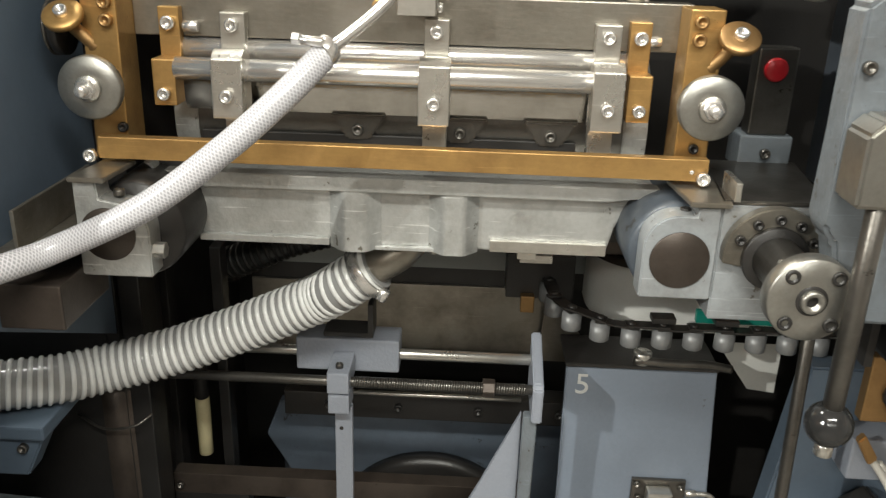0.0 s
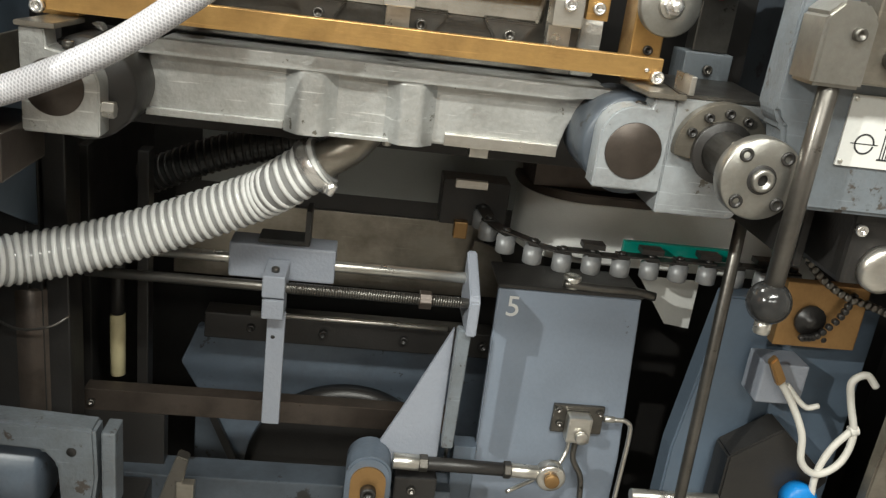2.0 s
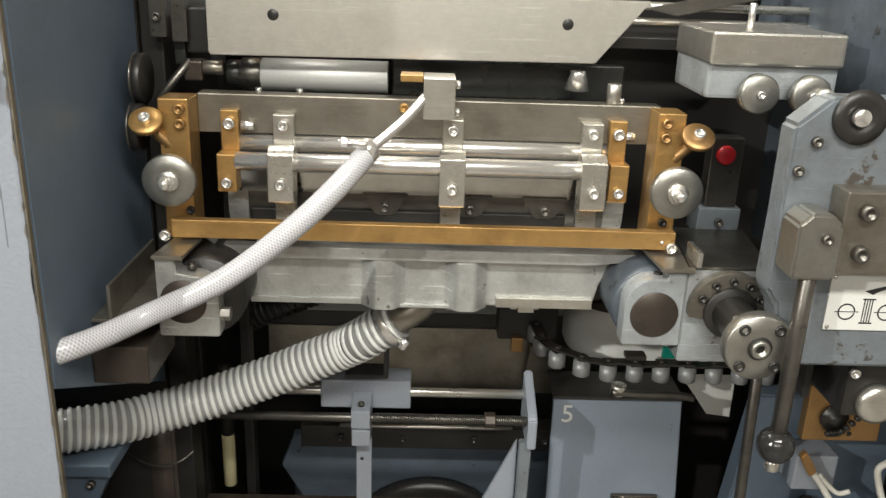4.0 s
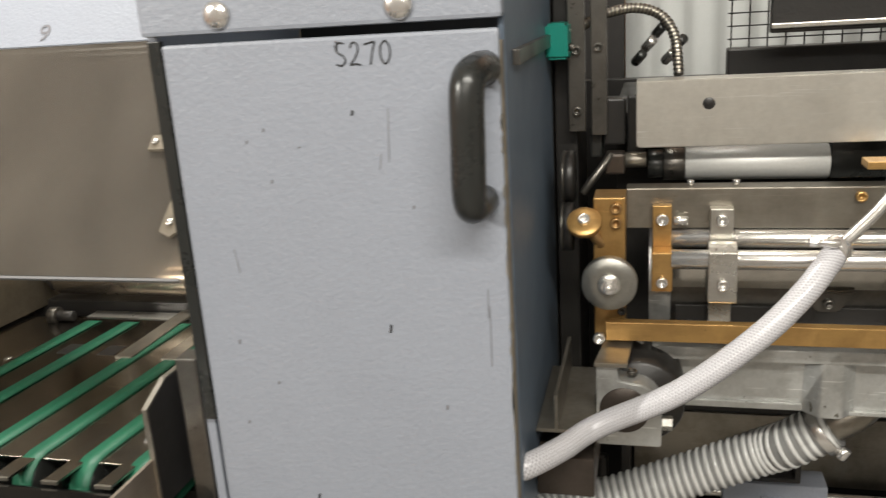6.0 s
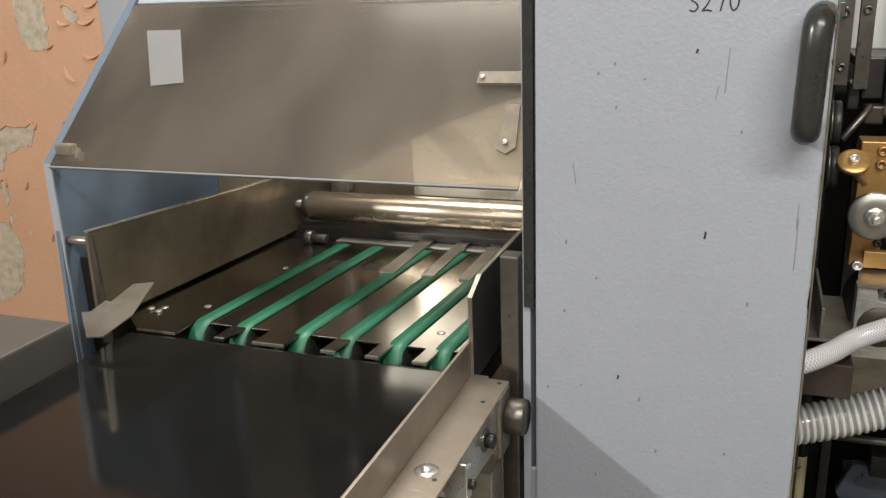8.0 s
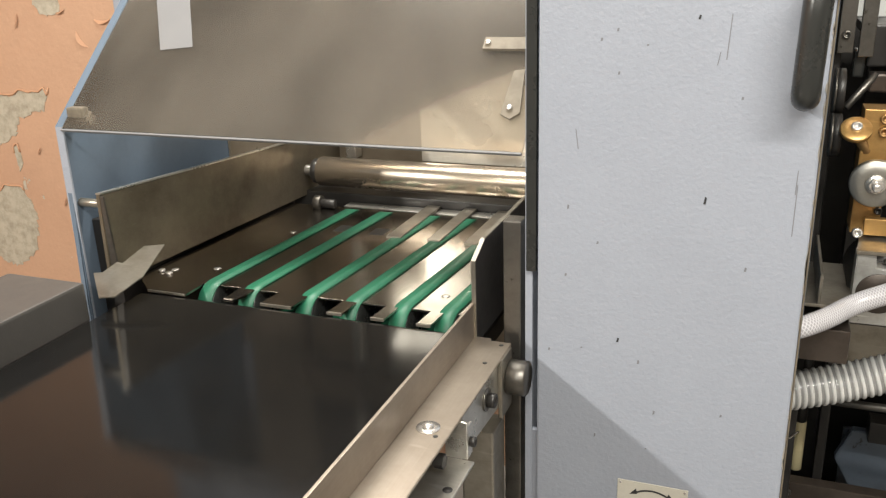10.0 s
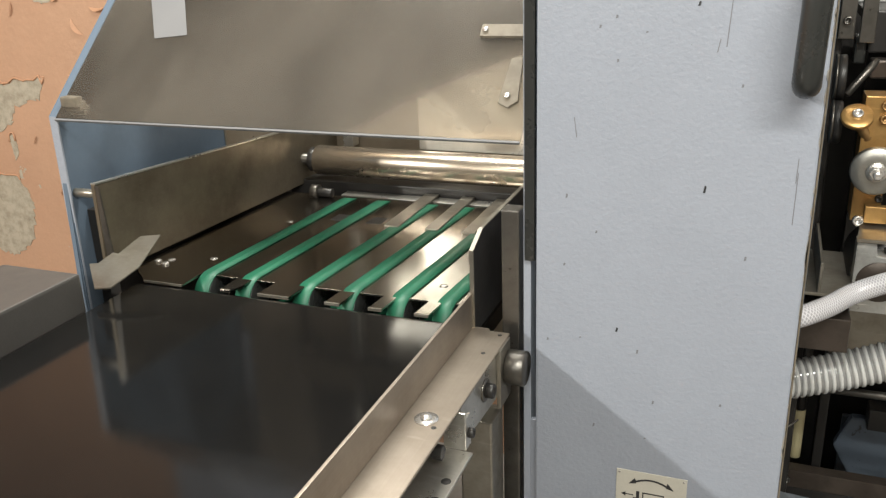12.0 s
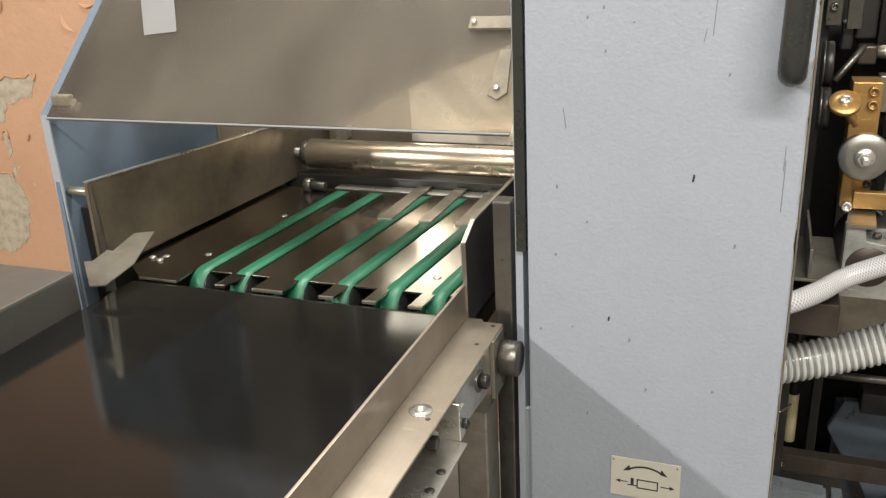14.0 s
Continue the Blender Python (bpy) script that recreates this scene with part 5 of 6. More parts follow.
verts = [[bm.verts.new((-0.372 + 0.0115 * k, 1.90 + 0.006 * math.sin(k * 1.1), z)) for k in range(58)] for z in (1.30, 2.3)]
for k in range(57):
    bm.faces.new((verts[0][k], verts[0][k + 1], verts[1][k + 1], verts[1][k])).smooth = True
tagged(part("plastic_sheet", bm, surface("dusty_white_plastic", (0.46, 0.47, 0.46), (0.36, 0.37, 0.36), 0.5, 0, 5, 0.5)), "white corrugated plastic sheet behind the mesh guard", "plastic sheet")
arm = thing("swing_arm", (0.3, 1.0, 1.5), "grey steel swing arm and rods behind the gauge box", "arm")
part("arm_plate", prism([(0.21, 1.528), (0.30, 1.548), (0.36, 1.565), (0.36, 1.545), (0.25, 1.520)], "y", 1.0, 1.012, 0.001), DULL, arm)
for z in (1.510, 1.530):
    part("rod", rod((0.17, 1.03, z), (0.48, 1.03, z), 0.0055, 16), STEEL, arm)

# ---- right frame, gauge box, locking lever ----
frame_r = thing("right_frame", (0.6, 0.8, 0), "light blue-grey machine frame with chipped painted edges", "machine frame")
pts = [(0.302, 1.435), (0.302, 1.262)] + arc(0.322, 1.262, 0.020, 180, 240, 5) + [(0.325, 1.185), (0.345, 1.171), (1.1, 1.171), (1.1, 2.0), (0.43, 2.0), (0.43, 1.464), (0.335, 1.464)]
part("frame_plate", prism(pts, "y", 0.722, 0.76, 0.004), CHIPPED, frame_r)
# Coloured darker than the frame front, to put its shade in.
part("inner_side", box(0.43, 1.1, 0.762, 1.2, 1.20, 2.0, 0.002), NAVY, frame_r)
sg = part("sign", box(0.367, 0.470, 0.7195, 0.7222, 1.2165, 1.281, 0.0006), PAPER, frame_r, "cream pictogram plate with gear symbols and arrow")
bm = bmesh.new()
for cx in (0.389, 0.432):
    prism(arc(cx, 1.238, 0.0095, 0, 350, 22) + arc(cx, 1.238, 0.008, 350, 0, 22), "y", 0.719, 0.7196, bm=bm)
    box(cx - 0.013, cx + 0.013, 0.719, 0.7196, 1.2376, 1.2384, 0, bm)
for k in range(4):
    box(0.4065 + 0.0028 * k, 0.4075 + 0.0028 * k, 0.719, 0.7196, 1.226, 1.252, 0, bm)
box(0.4045, 0.4185, 0.719, 0.7196, 1.252, 1.2535, 0, bm)
box(0.4045, 0.4185, 0.719, 0.7196, 1.2245, 1.226, 0, bm)
prism([(0.405, 1.262), (0.418, 1.266), (0.44, 1.272), (0.44, 1.269), (0.420, 1.262), (0.414, 1.258)], "y", 0.719, 0.7196, bm=bm)
part("pictogram", bm, INK, sg)
for z in (1.2205, 1.277):
    part("rivet", rod((0.371, 0.7195, z), (0.371, 0.718, z), 0.0022, 10, 0.0004), STEEL, sg)
for x, z in ((0.311, 1.39), (0.325, 1.42)):
    bolt(frame_r, x, 0.722, z, 0.0055, DULL)
part("bearing_ring", lathe([(0, 0.027), (0.006, 0.027), (0.0062, 0.014), (0.002, 0.010)], (0.363, 0.722, 1.446), (0.363, 0.6, 1.446), 36), BLACK_STEEL_SHADE, frame_r, "black ring round a shaft")
part("bearing_pin", rod((0.363, 0.721, 1.446), (0.363, 0.712, 1.446), 0.009, 20), CHROME, frame_r)
lever = thing("locking_lever", (0.325, 0.69, 1.07), "steel lever hanging from a hexagonal block with a dark ball knob", "lever")
part("hex_block", prism([(0.303, 1.288), (0.348, 1.288), (0.348, 1.345), (0.336, 1.357), (0.315, 1.357), (0.303, 1.345)], "y", 0.678, 0.7215, 0.003), TURNED, lever)
bolt(lever, 0.332, 0.678, 1.332, 0.0055, DULL)
part("stem", rod((0.3265, 0.692, 1.104), (0.327, 0.692, 1.290), 0.0088, 24), DULL, lever)
bm = bmesh.new()
bmesh.ops.create_uvsphere(bm, u_segments=32, v_segments=20, radius=0.0205, matrix=Matrix.Translation((0.3265, 0.693, 1.089)))
part("ball_knob", smooth(bm), surface("black_glossy_ball", (0.05, 0.05, 0.05), (0.1, 0.1, 0.1), 0.12, 0.6, 20, 0.4), lever, "dark glossy ball knob")
part("ferrule", rod((0.3265, 0.693, 1.058), (0.3265, 0.693, 1.070), 0.008, 18), STEEL, lever)
blk = thing("clamp_bar", (0.38, 0.69, 1.29), "machined brown-steel clamp bar with socket bolts", "clamp")
part("bar", box(0.350, 0.46, 0.688, 0.7215, 1.292, 1.378, 0.002), BROWN_STEEL, blk)
for z in (1.315, 1.358):
    bolt(blk, 0.372, 0.688, z, 0.0085, DULL)
gauge = thing("gauge_box", (0.3, 0.86, 1.44), "pale steel gauge box with two knurled knobs", "gauge box")
part("body", box(0.243, 0.388, 0.832, 0.957, 1.4435, 1.513, 0.004), WORN, gauge)
part("lid", box(0.241, 0.388, 0.822, 0.959, 1.481, 1.5165, 0.003), STEEL, gauge)
part("lid_pin", rod((0.297, 0.87, 1.5165), (0.297, 0.87, 1.545), 0.004, 12), CHROME, gauge)
for x in (0.295, 0.352):
    if x > 0.32:
        part("small_knob", rod((x + 0.012, 0.806, 1.4525), (x + 0.012, 0.797, 1.4525), 0.0095, 24), STEEL, gauge)
    kn = part("knob", lathe([(0, 0.019), (0.002, 0.0215), (0.014, 0.0215), (0.016, 0.019), (0.0162, 0.008)], (x, 0.822, 1.4525), (x, 0.7, 1.4525), 36), TURNED, gauge, "knurled steel knob")
    part("knob_neck", rod((x, 0.832, 1.4525), (x, 0.822, 1.4525), 0.013, 20), DULL, kn)
    bolt(kn, x, 0.8058, 1.4525, 0.0045)
gear = thing("gear_housing", (0.5, 0.85, 0.98), "dark grey cast gear housing with a round boss", "gear housing")
part("housing", box(0.424, 0.62, 0.752, 0.90, 1.092, 1.170, 0.006), BLACK_STEEL_SHADE, gear)
# Black sheet added as the shade in the gap left of the housing.
part("shade_plate", box(0.400, 0.4085, 0.80, 0.98, 1.09, 1.1705, 0.001), BLACK_STEEL_SHADE, gear)
part("boss", lathe([(0, 0.024), (0.008, 0.024), (0.012, 0.018), (0.0125, 0.010)], (0.462, 0.752, 1.112), (0.462, 0.7, 1.112), 32), STEEL, gear)
bolt(gear, 0.430, 0.752, 1.150, 0.006)

# ---- lower works: slide, spindle and arm ----
slide = thing("slide_unit", (-0.15, 1.03, 0.7), "grey slide carriage on a steel rod and threaded spindle", "slide unit")
part("carriage", box(-0.214, -0.077, 1.040, 1.085, 0.924, 0.971, 0.003), PAINT, slide, "blue-grey painted carriage")
part("guide_rod", rod((-0.45, 1.060, 0.9425), (0.100, 1.060, 0.9425), 0.0075, 24), STEEL, slide, "bright guide rod")
part("spindle", rod((-0.38, 1.0, 0.931), (0.100, 1.0, 0.931), 0.0066, 20), DULL, slide)
part("thread", helix([(-0.13, 1.0, 0.931), (-0.03, 1.0, 0.931), (0.09, 1.0, 0.931)], 0.0066, 0.0032, 0.0011, 5, 12), DULL, slide, "oily spindle thread")
part("clamp_head", box(-0.163, -0.135, 0.978, 1.039, 0.9245, 0.954, 0.002), PAINT, slide)
part("clamp_jaw", box(-0.162, -0.135, 0.978, 1.020, 0.8955, 0.922, 0.002), PAINT, slide)
bolt(slide, -0.149, 0.995, 0.954, 0.005, DULL, "z")
part("hanger", box(-0.1565, -0.1335, 0.998, 1.008, 0.733, 0.8952, 0.0015), PAINT, slide, "blue-grey flat hanger")
part("hanger_hole", rod((-0.148, 0.998, 0.862), (-0.148, 0.9975, 0.862), 0.0028, 10, 0.0001), BLACK_STEEL_SHADE, slide)
part("black_angle", prism([(-0.178, 0.9715), (-0.112, 0.9715), (-0.112, 1.02), (-0.119, 1.02), (-0.119, 0.978), (-0.178, 0.978)], "y", 1.045, 1.085, 0.001), BLACK_STEEL_SHADE, slide)
part("locknut", hex_nut((0.034, 1.0, 0.931), (0.050, 1.0, 0.931), 0.0125), OILY, slide)
armp = thing("support_arm", (0.09, 1.02, 0.7), "blue-grey support arm with a triangular web", "support arm")
part("ear", prism([(0.985, 0.890), (0.985, 0.938), (0.992, 0.944), (1.075, 0.978), (1.075, 0.890)], "x", 0.098, 0.1115, 0.002), PAINT, armp)
part("upright", prism([(0.0885, 0.895), (0.107, 0.895), (0.104, 0.715), (0.0885, 0.715)], "y", 0.995, 1.010, 0.0015), CHIPPED, armp)
part("web", prism([(0.088, 0.885), (0.088, 0.67), (-0.01, 0.67), (0.035, 0.765)], "y", 1.020, 1.028, 0.001), PAINT, armp)
dark = thing("cross_rail", (-0.15, 1.09, 0.69), "oily black flat rail across the lower works", "rail")
part("rail", box(-0.410, 0.104, 1.075, 1.10, 0.688, 0.722, 0.001), OILY, dark)
part("rail_foot", box(-0.410, -0.30, 1.075, 1.10, 0.60, 0.6875, 0.001), BLACK_STEEL_SHADE, dark)
bolt(dark, -0.40, 1.075, 0.702, 0.005, DULL)
rail2 = thing("upper_rail", (0.0, 1.2, 0.77), "oily steel rail with socket bolts and a bright edge", "rail")
part("rail", box(-0.27, 0.26, 1.195, 1.235, 0.755, 0.797, 0.002), BLACK_STEEL_SHADE, rail2)
part("bright_edge", rod((-0.20, 1.185, 0.806), (0.10, 1.185, 0.806), 0.004, 12), STEEL, rail2)
for x in (-0.20, -0.09, 0.035, 0.16):
    bolt(rail2, x, 1.195, 0.777, 0.0065, BLACK_STEEL_SHADE)
bp = thing("back_plate", (-0.04, 1.25, 0.3), "blue-grey back plate behind a large dark wheel", "machine plate")
# Grimy plates with the shadow over them put into the dark paint.
part("plate", prism([(-0.29, 0.745), (0.23, 0.745), (0.23, 0.30), (-0.10, 0.30), (-0.315, 0.68)], "y", 1.25, 1.27, 0.002), PANEL, bp)
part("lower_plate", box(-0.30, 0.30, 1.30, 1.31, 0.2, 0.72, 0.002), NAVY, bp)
fly = part("wheel_disc", lathe([(0, 0.150), (0.004, 0.165), (0.026, 0.165), (0.030, 0.150), (0.0302, 0.05)], (-0.04, 1.247, 0.50), (-0.04, 1.1, 0.50), 64), BLACK_STEEL_SHADE, bp, "large oily black wheel")
part("light_strip", box(0.118, 0.122, 1.15, 1.16, 0.50, 0.76, 0.0005), STEEL, bp)
part("slant_strip", prism([(-0.27, 0.60), (-0.258, 0.60), (-0.19, 0.45), (-0.205, 0.45)], "y", 1.235, 1.244), BLACK_STEEL_SHADE, bp)
back = thing("sheet_screen", (0, 1.33, 0.6), "oily brown sheet screen at the back of the lower works", "sheet screen")
part("brown_sheet", box(-0.34, 0.155, 1.30, 1.306, 0.815, 0.942, 0.001), BROWN_STEEL, back)
part("grey_sheet", box(-0.30, 0.20, 1.30, 1.306, 0.972, 1.12, 0.001), FOG, back, "grey-green sheet")
# Solid black strip painted in as the shade between the two sheets.
part("gap_shade_strip", box(-0.34, 0.30, 1.305, 1.32, 0.940, 0.975, 0.001), BLACK_STEEL_SHADE, back)
part("tilted_sheet", prism([(0.135, 0.925), (0.175, 0.915), (0.215, 0.83), (0.125, 0.83)], "y", 1.270, 1.276), BROWN_STEEL, back)
# Black sheets put the interior's darkness into the colour.
dark_wall = thing("machine_interior", (0.2, 1.55, 0.0), "black sheets standing in for the machine's unlit depth", "machine casing")
part("rear_wall", box(-0.757, 1.1, 1.55, 1.58, 0.0, 1.48, 0.001), BLACK_STEEL_SHADE, dark_wall)
part("tray", box(-0.757, 1.1, 0.85, 1.55, 0.22, 0.25, 0.001), BLACK_STEEL_SHADE, dark_wall)
part("upper_tray", box(-0.36, 0.40, 1.03, 1.40, 1.475, 1.49, 0.001), BLACK_STEEL_SHADE, dark_wall)
part("middle_wall", box(-0.36, 0.60, 1.10, 1.13, 1.10, 1.475, 0.001), BLACK_STEEL_SHADE, dark_wall)
part("side_wall", box(1.08, 1.1, 0.77, 1.55, 0.0, 1.2, 0.001), BLACK_STEEL_SHADE, dark_wall)
blackbox = thing("sensor_block", (0.11, 1.2, 0.95), "black sensor block with a bright tab under the beam", "sensor block")
part("block", box(0.066, 0.165, 1.19, 1.24, 0.975, 1.043, 0.002), BLACK_STEEL_SHADE, blackbox)
part("bright_tab", box(0.083, 0.130, 1.180, 1.1895, 1.034, 1.046, 0.001), STEEL, blackbox)
part("bronze_nut", box(0.088, 0.108, 1.175, 1.1895, 0.958, 0.984, 0.002), BRONZE, blackbox)

# ---- gripper chain, drum and numbered carriage ----
chain = thing("gripper_chain", (0.3, 1.1, 0.94), "oily black roller chain with grey rollers", "chain")
spots = [(0.128, 1.185, 0.990), (0.133, 1.143, 0.987), (0.155, 1.112, 0.981), (0.193, 1.100, 0.973)] + [(0.236 + 0.0425 * k, 1.100, 0.966) for k in range(9)]
mesh_roller = mesh_link = None
GREY_ROLL = surface("grey_roller_steel", (0.34, 0.345, 0.35), (0.14, 0.14, 0.14), 0.42, 0.35, 20, 0.5)
for k, p in enumerate(spots):
    if mesh_roller is None:
        r0 = part("roller", lathe([(-0.0145, 0.0118), (-0.0130, 0.0136), (0.0085, 0.0136), (0.0088, 0.0122), (0.012, 0.0122)], (0, 0, 0), (0, 0, 1), 20), GREY_ROLL, chain, at=p)
        mesh_roller = r0.data
    else:
        part("roller", mesh_roller, None, chain, at=p)
    part("pin", rod((p[0], p[1], p[2] + 0.014), (p[0], p[1], p[2] + 0.021), 0.006, 12), BLACK_STEEL_SHADE, chain)
    if k:
        q = spots[k - 1]
        d = Vector(p) - Vector(q)
        side = Vector((-d.y, d.x, 0)).normalized() * 0.0095
        up = k % 2
        for z in (0.0135,):
            bm = bmesh.new()
            w = [Vector(q) - d * 0.2 + side, Vector(q) - d * 0.2 - side, Vector(p) + d * 0.2 - side, Vector(p) + d * 0.2 + side]
            dz = z + (0.0032 if z > 0 else -0.0032) * up
            lo = [bm.verts.new((v.x, v.y, v.z + dz - 0.0014)) for v in w]
            hi = [bm.verts.new((v.x, v.y, v.z + dz + 0.0014)) for v in w]
            bm.faces.new(lo), bm.faces.new(hi)
            for i in range(4):
                bm.faces.new((lo[i], lo[(i + 1) % 4], hi[(i + 1) % 4], hi[i]))
            part("link_plate", bm, BLACK_STEEL_SHADE, chain)
    if k > 3 and k % 2:
        part("lug", box(p[0] - 0.016, p[0] + 0.016, p[1] - 0.004, p[1] + 0.018, p[2] + 0.0205, p[2] + 0.0285, 0.001), BLACK_STEEL_SHADE, chain)
part("green_guide", box(0.33, 0.50, 1.128, 1.138, 0.976, 0.994, 0.001), TEAL, chain, "green plastic chain guide")
wd = thing("white_drum", (0.42, 1.35, 0.94), "white painted round-cornered drum above the chain", "drum")
rounded = arc(0.285, 1.27, 0.09, 180, 270, 10) + [(0.66, 1.18), (0.66, 1.5), (0.195, 1.5)]
part("body", smooth(prism(rounded, "z", 0.935, 1.030, 0.002), 0.7), WHITE, wd)
ring = arc(0.285, 1.27, 0.096, 180, 270, 10) + [(0.66, 1.174), (0.66, 1.5), (0.189, 1.5)]
part("rim", smooth(prism(ring, "z", 1.030, 1.044, 0.002), 0.7), OILY, wd)
part("top_cover", box(0.20, 0.66, 1.20, 1.5, 1.0445, 1.10, 0.002), OILY, wd)
tagged(part("folded_sheet", prism([(0.375, 0.930), (0.47, 0.930), (0.47, 0.85), (0.43, 0.855)], "y", 1.165, 1.1655), PAPER), "folded white paper sheet under the chain", "paper sheet")

CARRIAGE = surface("oily_carriage_paint", (0.20, 0.235, 0.29), (0.14, 0.16, 0.195), 0.36, 0, 4, 0.6, 220, 0.12, chip=(22, 0.66, (0.06, 0.06, 0.06)))
car = thing("numbered_carriage", (0.25, 1.12, 0.25), "oily blue-grey carriage panel with a grease valve", "carriage panel")
part("panel", prism([(0.150, 0.926), (0.355, 0.9245), (0.372, 0.66), (0.372, 0.25), (0.155, 0.25)], "y", 1.080, 1.092, 0.002), CARRIAGE, car)
part("panel_core", box(0.19, 0.33, 1.0925, 1.16, 0.25, 0.92, 0.002), BLACK_STEEL_SHADE, car)
part("top_plate", prism([(0.148, 1.076), (0.357, 1.076), (0.357, 1.165), (0.148, 1.165)], "z", 0.9265, 0.932, 0.001), BLACK_STEEL_SHADE, car)
part("step", box(0.118, 0.152, 1.070, 1.10, 0.25, 0.672, 0.002), PANEL, car)
writing("5", 0.044, pose(0.1735, 1.0795, 0.897, 90), CHALK, car, "white stencilled figure")
part("pivot", rod((0.252, 1.085, 0.933), (0.252, 1.085, 0.950), 0.0125, 20), STEEL, car)
part("link_rod", sweep([(0.240, 1.078, 0.940), (0.29, 1.078, 0.937), (0.34, 1.078, 0.937), (0.372, 1.078, 0.932)], 0.0062, 6, 14), DULL, car)
valve = part("valve_plate", box(0.257, 0.334, 1.073, 1.0798, 0.706, 0.752, 0.002), DULL, car, "greasy steel valve plate")
part("valve_body", box(0.276, 0.312, 1.050, 1.0728, 0.702, 0.744, 0.004), STEEL, valve, "pale valve body")
part("valve_boss", rod((0.297, 1.05, 0.716), (0.297, 1.04, 0.716), 0.010, 18), STEEL, valve)
for x, z in ((0.264, 0.745), (0.268, 0.722), (0.326, 0.742)):
    bolt(valve, x, 1.073, z, 0.0048, DULL)
part("fitting", rod((0.330, 1.06, 0.741), (0.346, 1.06, 0.741), 0.005, 12), STEEL, valve)
part("pipe", sweep([(0.345, 1.06, 0.741), (0.366, 1.06, 0.738), (0.374, 1.062, 0.715), (0.374, 1.065, 0.62), (0.374, 1.065, 0.5)], 0.0036, 8, 12), STEEL, car, "thin bent grease pipe")
part("pipe", sweep([(0.286, 1.065, 0.704), (0.284, 1.062, 0.68), (0.27, 1.05, 0.662), (0.24, 1.03, 0.655), (0.19, 1.0, 0.648)], 0.0032, 8, 12), STEEL, car)
part("pipe", sweep([(0.296, 1.065, 0.704), (0.296, 1.062, 0.67), (0.312, 1.06, 0.64), (0.318, 1.06, 0.60)], 0.0045, 8, 12), DULL, car)

rodt = thing("tie_rod", (0.1, 0.98, 0.65), "adjustable dark tie rod with rod-end eyes", "tie rod")
bk = part("end_block", smooth(prism(arc(-0.007, 0.675, 0.031, 0, 180, 14) + [(-0.038, 0.55), (0.024, 0.55)], "y", 0.975, 1.03, 0.003), 0.8), PANEL, rodt, "rounded grey end block")
part("brown_face", prism(arc(-0.007, 0.668, 0.024, 0, 180, 14) + [(-0.031, 0.58), (0.017, 0.58)], "y", 0.972, 0.9748), BRONZE, bk, "rusty brown face")
bolt(bk, -0.006, 0.972, 0.655, 0.011, BLACK_STEEL_SHADE)
part("sleeve", rod((0.024, 0.99, 0.694), (0.060, 0.99, 0.693), 0.011, 20), STEEL, rodt)
part("nut", hex_nut((0.060, 0.99, 0.693), (0.072, 0.99, 0.693), 0.0125), DULL, rodt)
part("bar", rod((0.072, 0.99, 0.693), (0.178, 0.99, 0.691), 0.0095, 20), BLACK_STEEL_SHADE, rodt)
part("nut", hex_nut((0.178, 0.99, 0.691), (0.188, 0.99, 0.691), 0.0125), DULL, rodt)
part("neck", rod((0.188, 0.99, 0.691), (0.232, 0.99, 0.689), 0.010, 20), STEEL, rodt)
eye = part("eye", lathe([(0, 0.019), (0.002, 0.0205), (0.018, 0.0205), (0.020, 0.019), (0.0202, 0.013)], (0.244, 0.998, 0.688), (0.244, 0.9, 0.688), 32), STEEL, rodt)
part("pin", rod((0.244, 0.977, 0.688), (0.244, 0.970, 0.688), 0.0105, 20), BRONZE, eye)
low = thing("lower_beam", (-0.2, 1.05, 0.5), "blue-grey painted lower beam with grimy parts", "machine beam")
part("beam", box(-0.37, 0.12, 1.05, 1.10, 0.50, 0.605, 0.003), NAVY, low)
part("upright_bar", prism([(-0.29, 0.60), (-0.262, 0.60), (-0.247, 0.68), (-0.262, 0.685)], "y", 0.98, 1.0, 0.002), DULL, low)
part("pale_block", box(-0.262, -0.238, 0.975, 0.99, 0.55, 0.645, 0.002), BROWN_STEEL, low)
part("dark_bracket", box(0.03, 0.09, 1.0, 1.03, 0.60, 0.66, 0.003), BLACK_STEEL_SHADE, low)
for z in (0.615, 0.642):
    bolt(low, 0.055, 1.0, z, 0.006, DULL)
cast = thing("corner_casting", (-0.43, 0.92, 0.3), "blue-grey painted corner casting with a dark split line", "casting")
part("arm", smooth(prism([(-0.70, 0.79), (-0.341, 0.768), (-0.339, 0.70), (-0.345, 0.655), (-0.383, 0.655), (-0.386, 0.715), (-0.402, 0.735), (-0.70, 0.752)], "y", 0.90, 0.935, 0.004), 0.7), CHIPPED, cast)
part("end_cap", box(-0.334, -0.317, 0.90, 0.935, 0.655, 0.766, 0.003), CHIPPED, cast)
part("pin_hole", rod((-0.368, 0.9, 0.737), (-0.368, 0.8985, 0.737), 0.006, 16, 0.0002), BLACK_STEEL_SHADE, cast)
part("shaft", rod((-0.70, 0.96, 0.675), (-0.415, 0.96, 0.675), 0.052, 36, 0.006), PANEL, cast, "thick blue-grey cylinder")
part("plunger", rod((-0.362, 0.93, 0.56), (-0.362, 0.93, 0.66), 0.018, 24, 0.004), BROWN_STEEL, cast)
part("base", box(-0.70, -0.31, 0.93, 1.05, 0.25, 0.60, 0.004), BLACK_STEEL_SHADE, cast)
col2 = thing("brown_cylinder", (-0.45, 1.02, 0.6), "oily brown upright cylinder with a loose wire ring", "cylinder")
part("body", rod((-0.455, 1.03, 0.55), (-0.455, 1.03, 0.90), 0.032, 32, 0.004), OILY, col2)
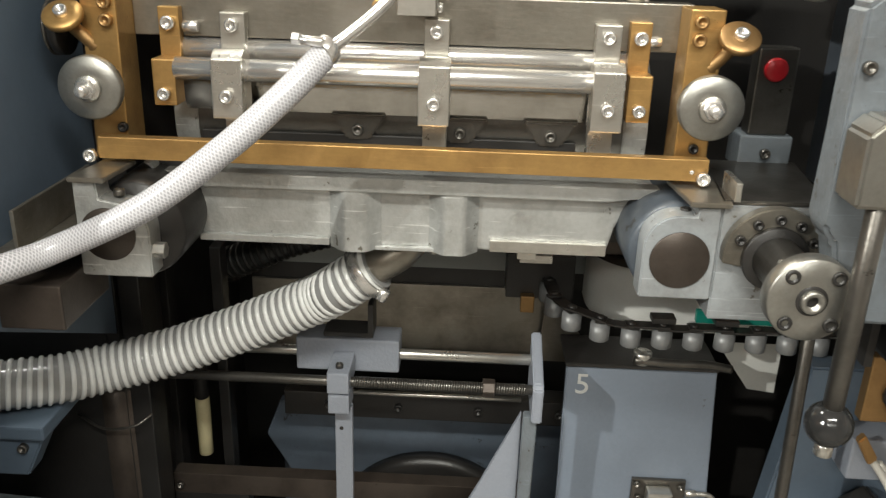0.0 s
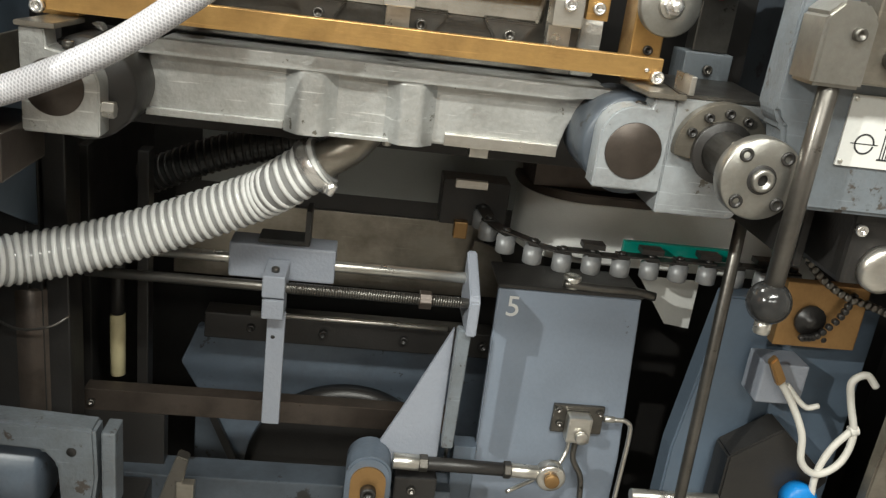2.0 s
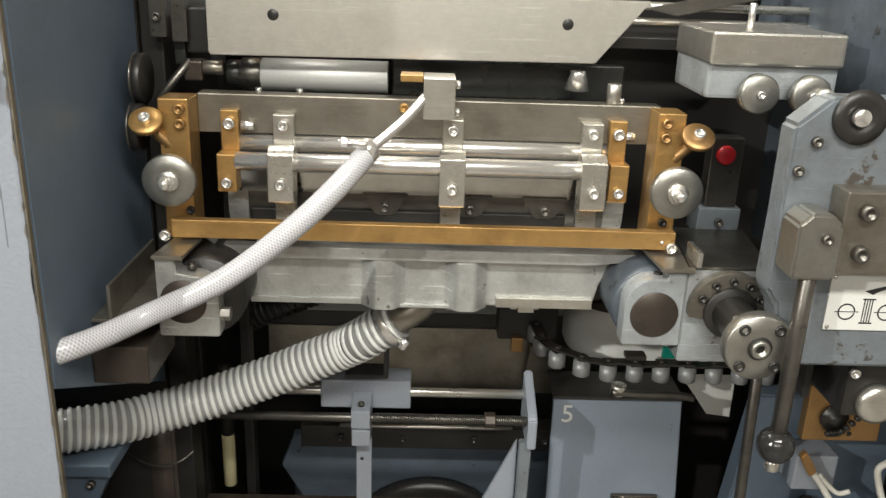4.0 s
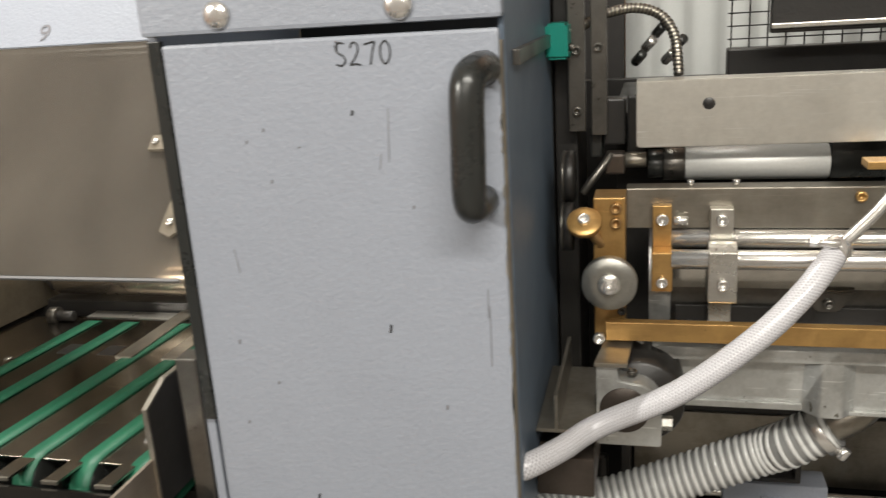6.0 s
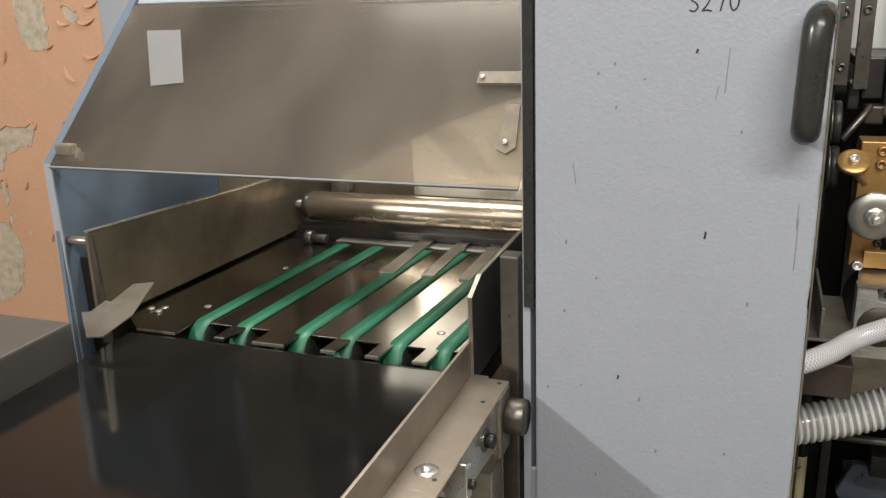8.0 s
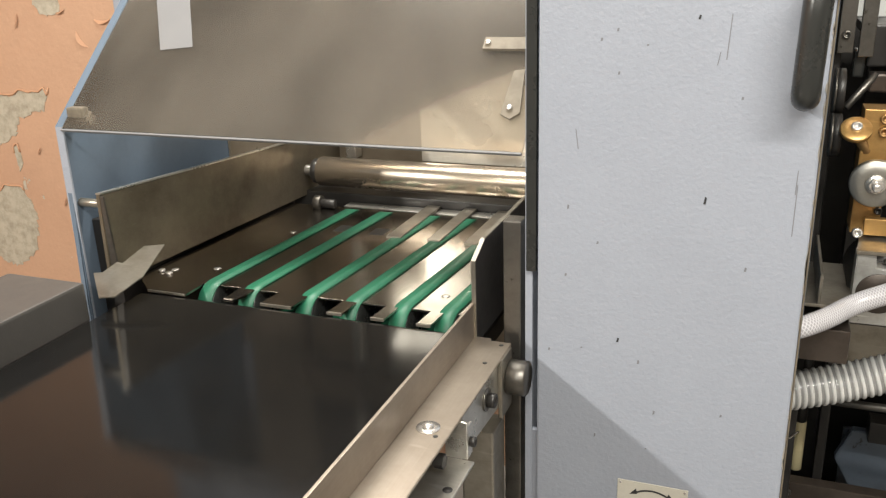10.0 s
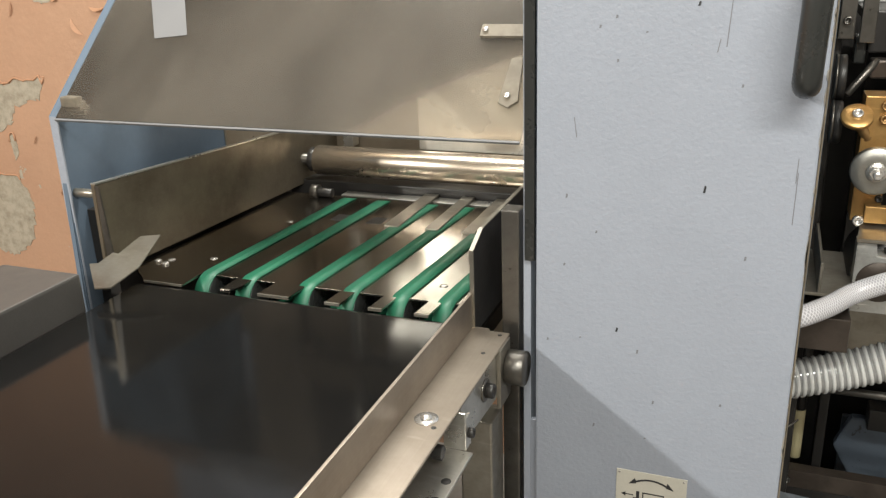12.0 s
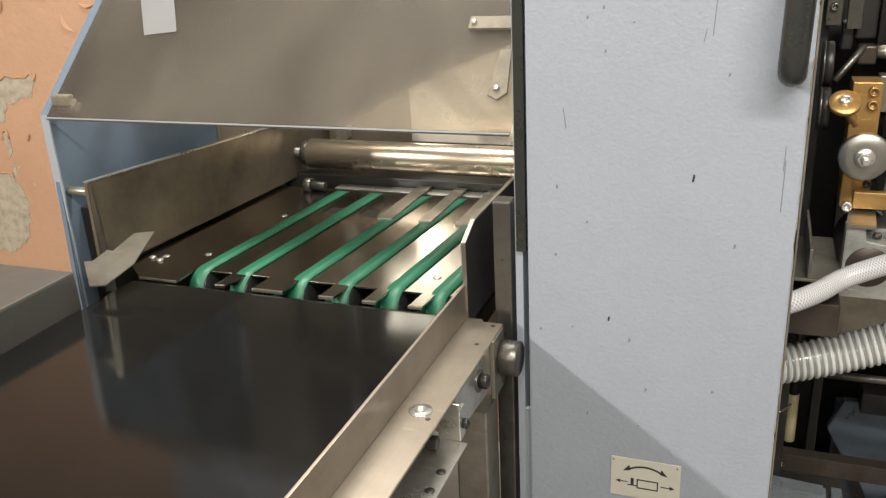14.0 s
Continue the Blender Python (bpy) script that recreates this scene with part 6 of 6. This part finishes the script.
part("wire_ring", sweep([(-0.50, 1.0, 0.862), (-0.46, 0.985, 0.852), (-0.42, 0.985, 0.858), (-0.40, 1.0, 0.868)], 0.0016, 8, 8), DULL, col2)
glass = thing("sight_tube", (-0.36, 1.16, 0.7), "cream oil sight tube between black posts", "sight tube")
part("tube", rod((-0.388, 1.16, 0.70), (-0.388, 1.16, 0.80), 0.011, 18), CREAM, glass)
part("upper_tube", rod((-0.388, 1.16, 0.80), (-0.388, 1.16, 0.93), 0.0105, 18), BLACK_STEEL_SHADE, glass)
for x in (-0.43, -0.35):
    part("post", box(x - 0.008, x + 0.008, 1.15, 1.18, 0.5, 1.05, 0.002), BLACK_STEEL_SHADE, glass)

# ---- lower right: rod, sprocket plate, cables ----
thin = thing("brake_rod", (0.42, 0.95, 0.25), "thin oily steel rod running down the machine", "rod")
part("rod", rod((0.430, 0.95, 0.25), (0.407, 0.95, 1.12), 0.0078, 20), DULL, thin)
sp = thing("sprocket_plate", (0.57, 1.0, 0.91), "brown bronze plate with a small sprocket and chain", "sprocket")
part("plate", box(0.512, 0.628, 0.992, 1.010, 0.913, 1.004, 0.002), BRONZE, sp)
part("sprocket", lathe([(0, 0.021), (0.006, 0.021), (0.0062, 0.010), (0.012, 0.009)], (0.553, 0.992, 0.953), (0.553, 0.9, 0.953), 14), BLACK_STEEL_SHADE, sp)
part("plate_hole", rod((0.582, 0.992, 0.925), (0.582, 0.9915, 0.925), 0.004, 12, 0.0001), BLACK_STEEL_SHADE, sp)
line = spline([(0.50, 0.975, 1.07), (0.53, 0.975, 1.03), (0.575, 0.975, 1.00), (0.625, 0.975, 0.985), (0.67, 0.975, 0.97)], 5)
for a in line:
    part("chain_link", rod((a.x, a.y - 0.005, a.z), (a.x, a.y + 0.005, a.z), 0.0052, 10), DULL, sp)
line = spline([(0.600, 0.983, 0.995), (0.590, 0.983, 0.965), (0.565, 0.983, 0.935), (0.545, 0.983, 0.93)], 4)
for a in line:
    part("chain_link", rod((a.x, a.y - 0.004, a.z), (a.x, a.y + 0.004, a.z), 0.0046, 10), BLACK_STEEL_SHADE, sp)
cabs = thing("cable_loop", (0.6, 0.98, 0.7), "tied loop of off-white cable with a brown connector", "cable")
pts = [(0.530, 0.985, 0.868), (0.555, 0.98, 0.835), (0.580, 0.975, 0.79), (0.592, 0.975, 0.745), (0.620, 0.975, 0.727), (0.648, 0.975, 0.748), (0.657, 0.978, 0.79), (0.640, 0.98, 0.84),
       (0.632, 0.98, 0.872), (0.650, 0.98, 0.884), (0.668, 0.98, 0.868)]
part("cable", sweep(pts, 0.0052, 10, 12), CABLE, cabs)
part("cable", sweep([(0.545, 0.985, 0.858), (0.575, 0.98, 0.83), (0.595, 0.98, 0.832)], 0.004, 8, 10), CABLE, cabs)
part("cable", sweep([(0.655, 0.98, 0.80), (0.632, 0.98, 0.765), (0.622, 0.98, 0.72), (0.628, 0.98, 0.66), (0.632, 0.98, 0.55)], 0.0052, 8, 10), CABLE, cabs)
part("connector", prism([(0.508, 0.892), (0.516, 0.902), (0.538, 0.868), (0.528, 0.858)], "y", 0.975, 0.988, 0.002), BRONZE, cabs, "brown plastic connector")
part("tie", rod((0.650, 0.98, 0.796), (0.662, 0.98, 0.800), 0.008, 12), CABLE, cabs)
right_low = thing("lower_frame", (0.6, 1.1, 0.25), "slate-blue lower frame with a brown steel door", "machine frame")
part("plate", prism([(0.47, 0.95), (0.53, 0.95), (0.70, 0.95), (0.70, 0.25), (0.44, 0.25), (0.44, 0.70)], "y", 1.06, 1.10, 0.003), DEEP_BLUE, right_low)
part("pale_box", box(0.515, 0.58, 1.0, 1.05, 0.82, 0.88, 0.003), PAINT, right_low)
part("brown_door", prism([(0.675, 1.02), (1.0, 1.02), (1.0, 0.25), (0.66, 0.25)], "y", 0.93, 0.95, 0.002), BROWN_STEEL, right_low)
part("dark_block", prism([(0.50, 0.73), (0.57, 0.78), (0.66, 0.70), (0.60, 0.62), (0.50, 0.62)], "y", 1.0, 1.05, 0.003), BLACK_STEEL_SHADE, right_low)
for z in (0.66, 0.76, 0.86):
    bolt(right_low, 0.69, 0.93, z, 0.003, DULL)
part("lower_rod", rod((0.37, 1.0, 0.655), (0.50, 1.0, 0.655), 0.010, 18), STEEL, right_low)
capb = thing("bottle_stopper", (0.63, 0.98, 0.65), "bright blue plastic stopper on the lower frame", "stopper")
part("cap", lathe([(0, 0.024), (0.022, 0.024), (0.028, 0.018)], (0.612, 1.0, 0.675), (0.612, 0.9, 0.69), 24), BLUE_CAP, capb)
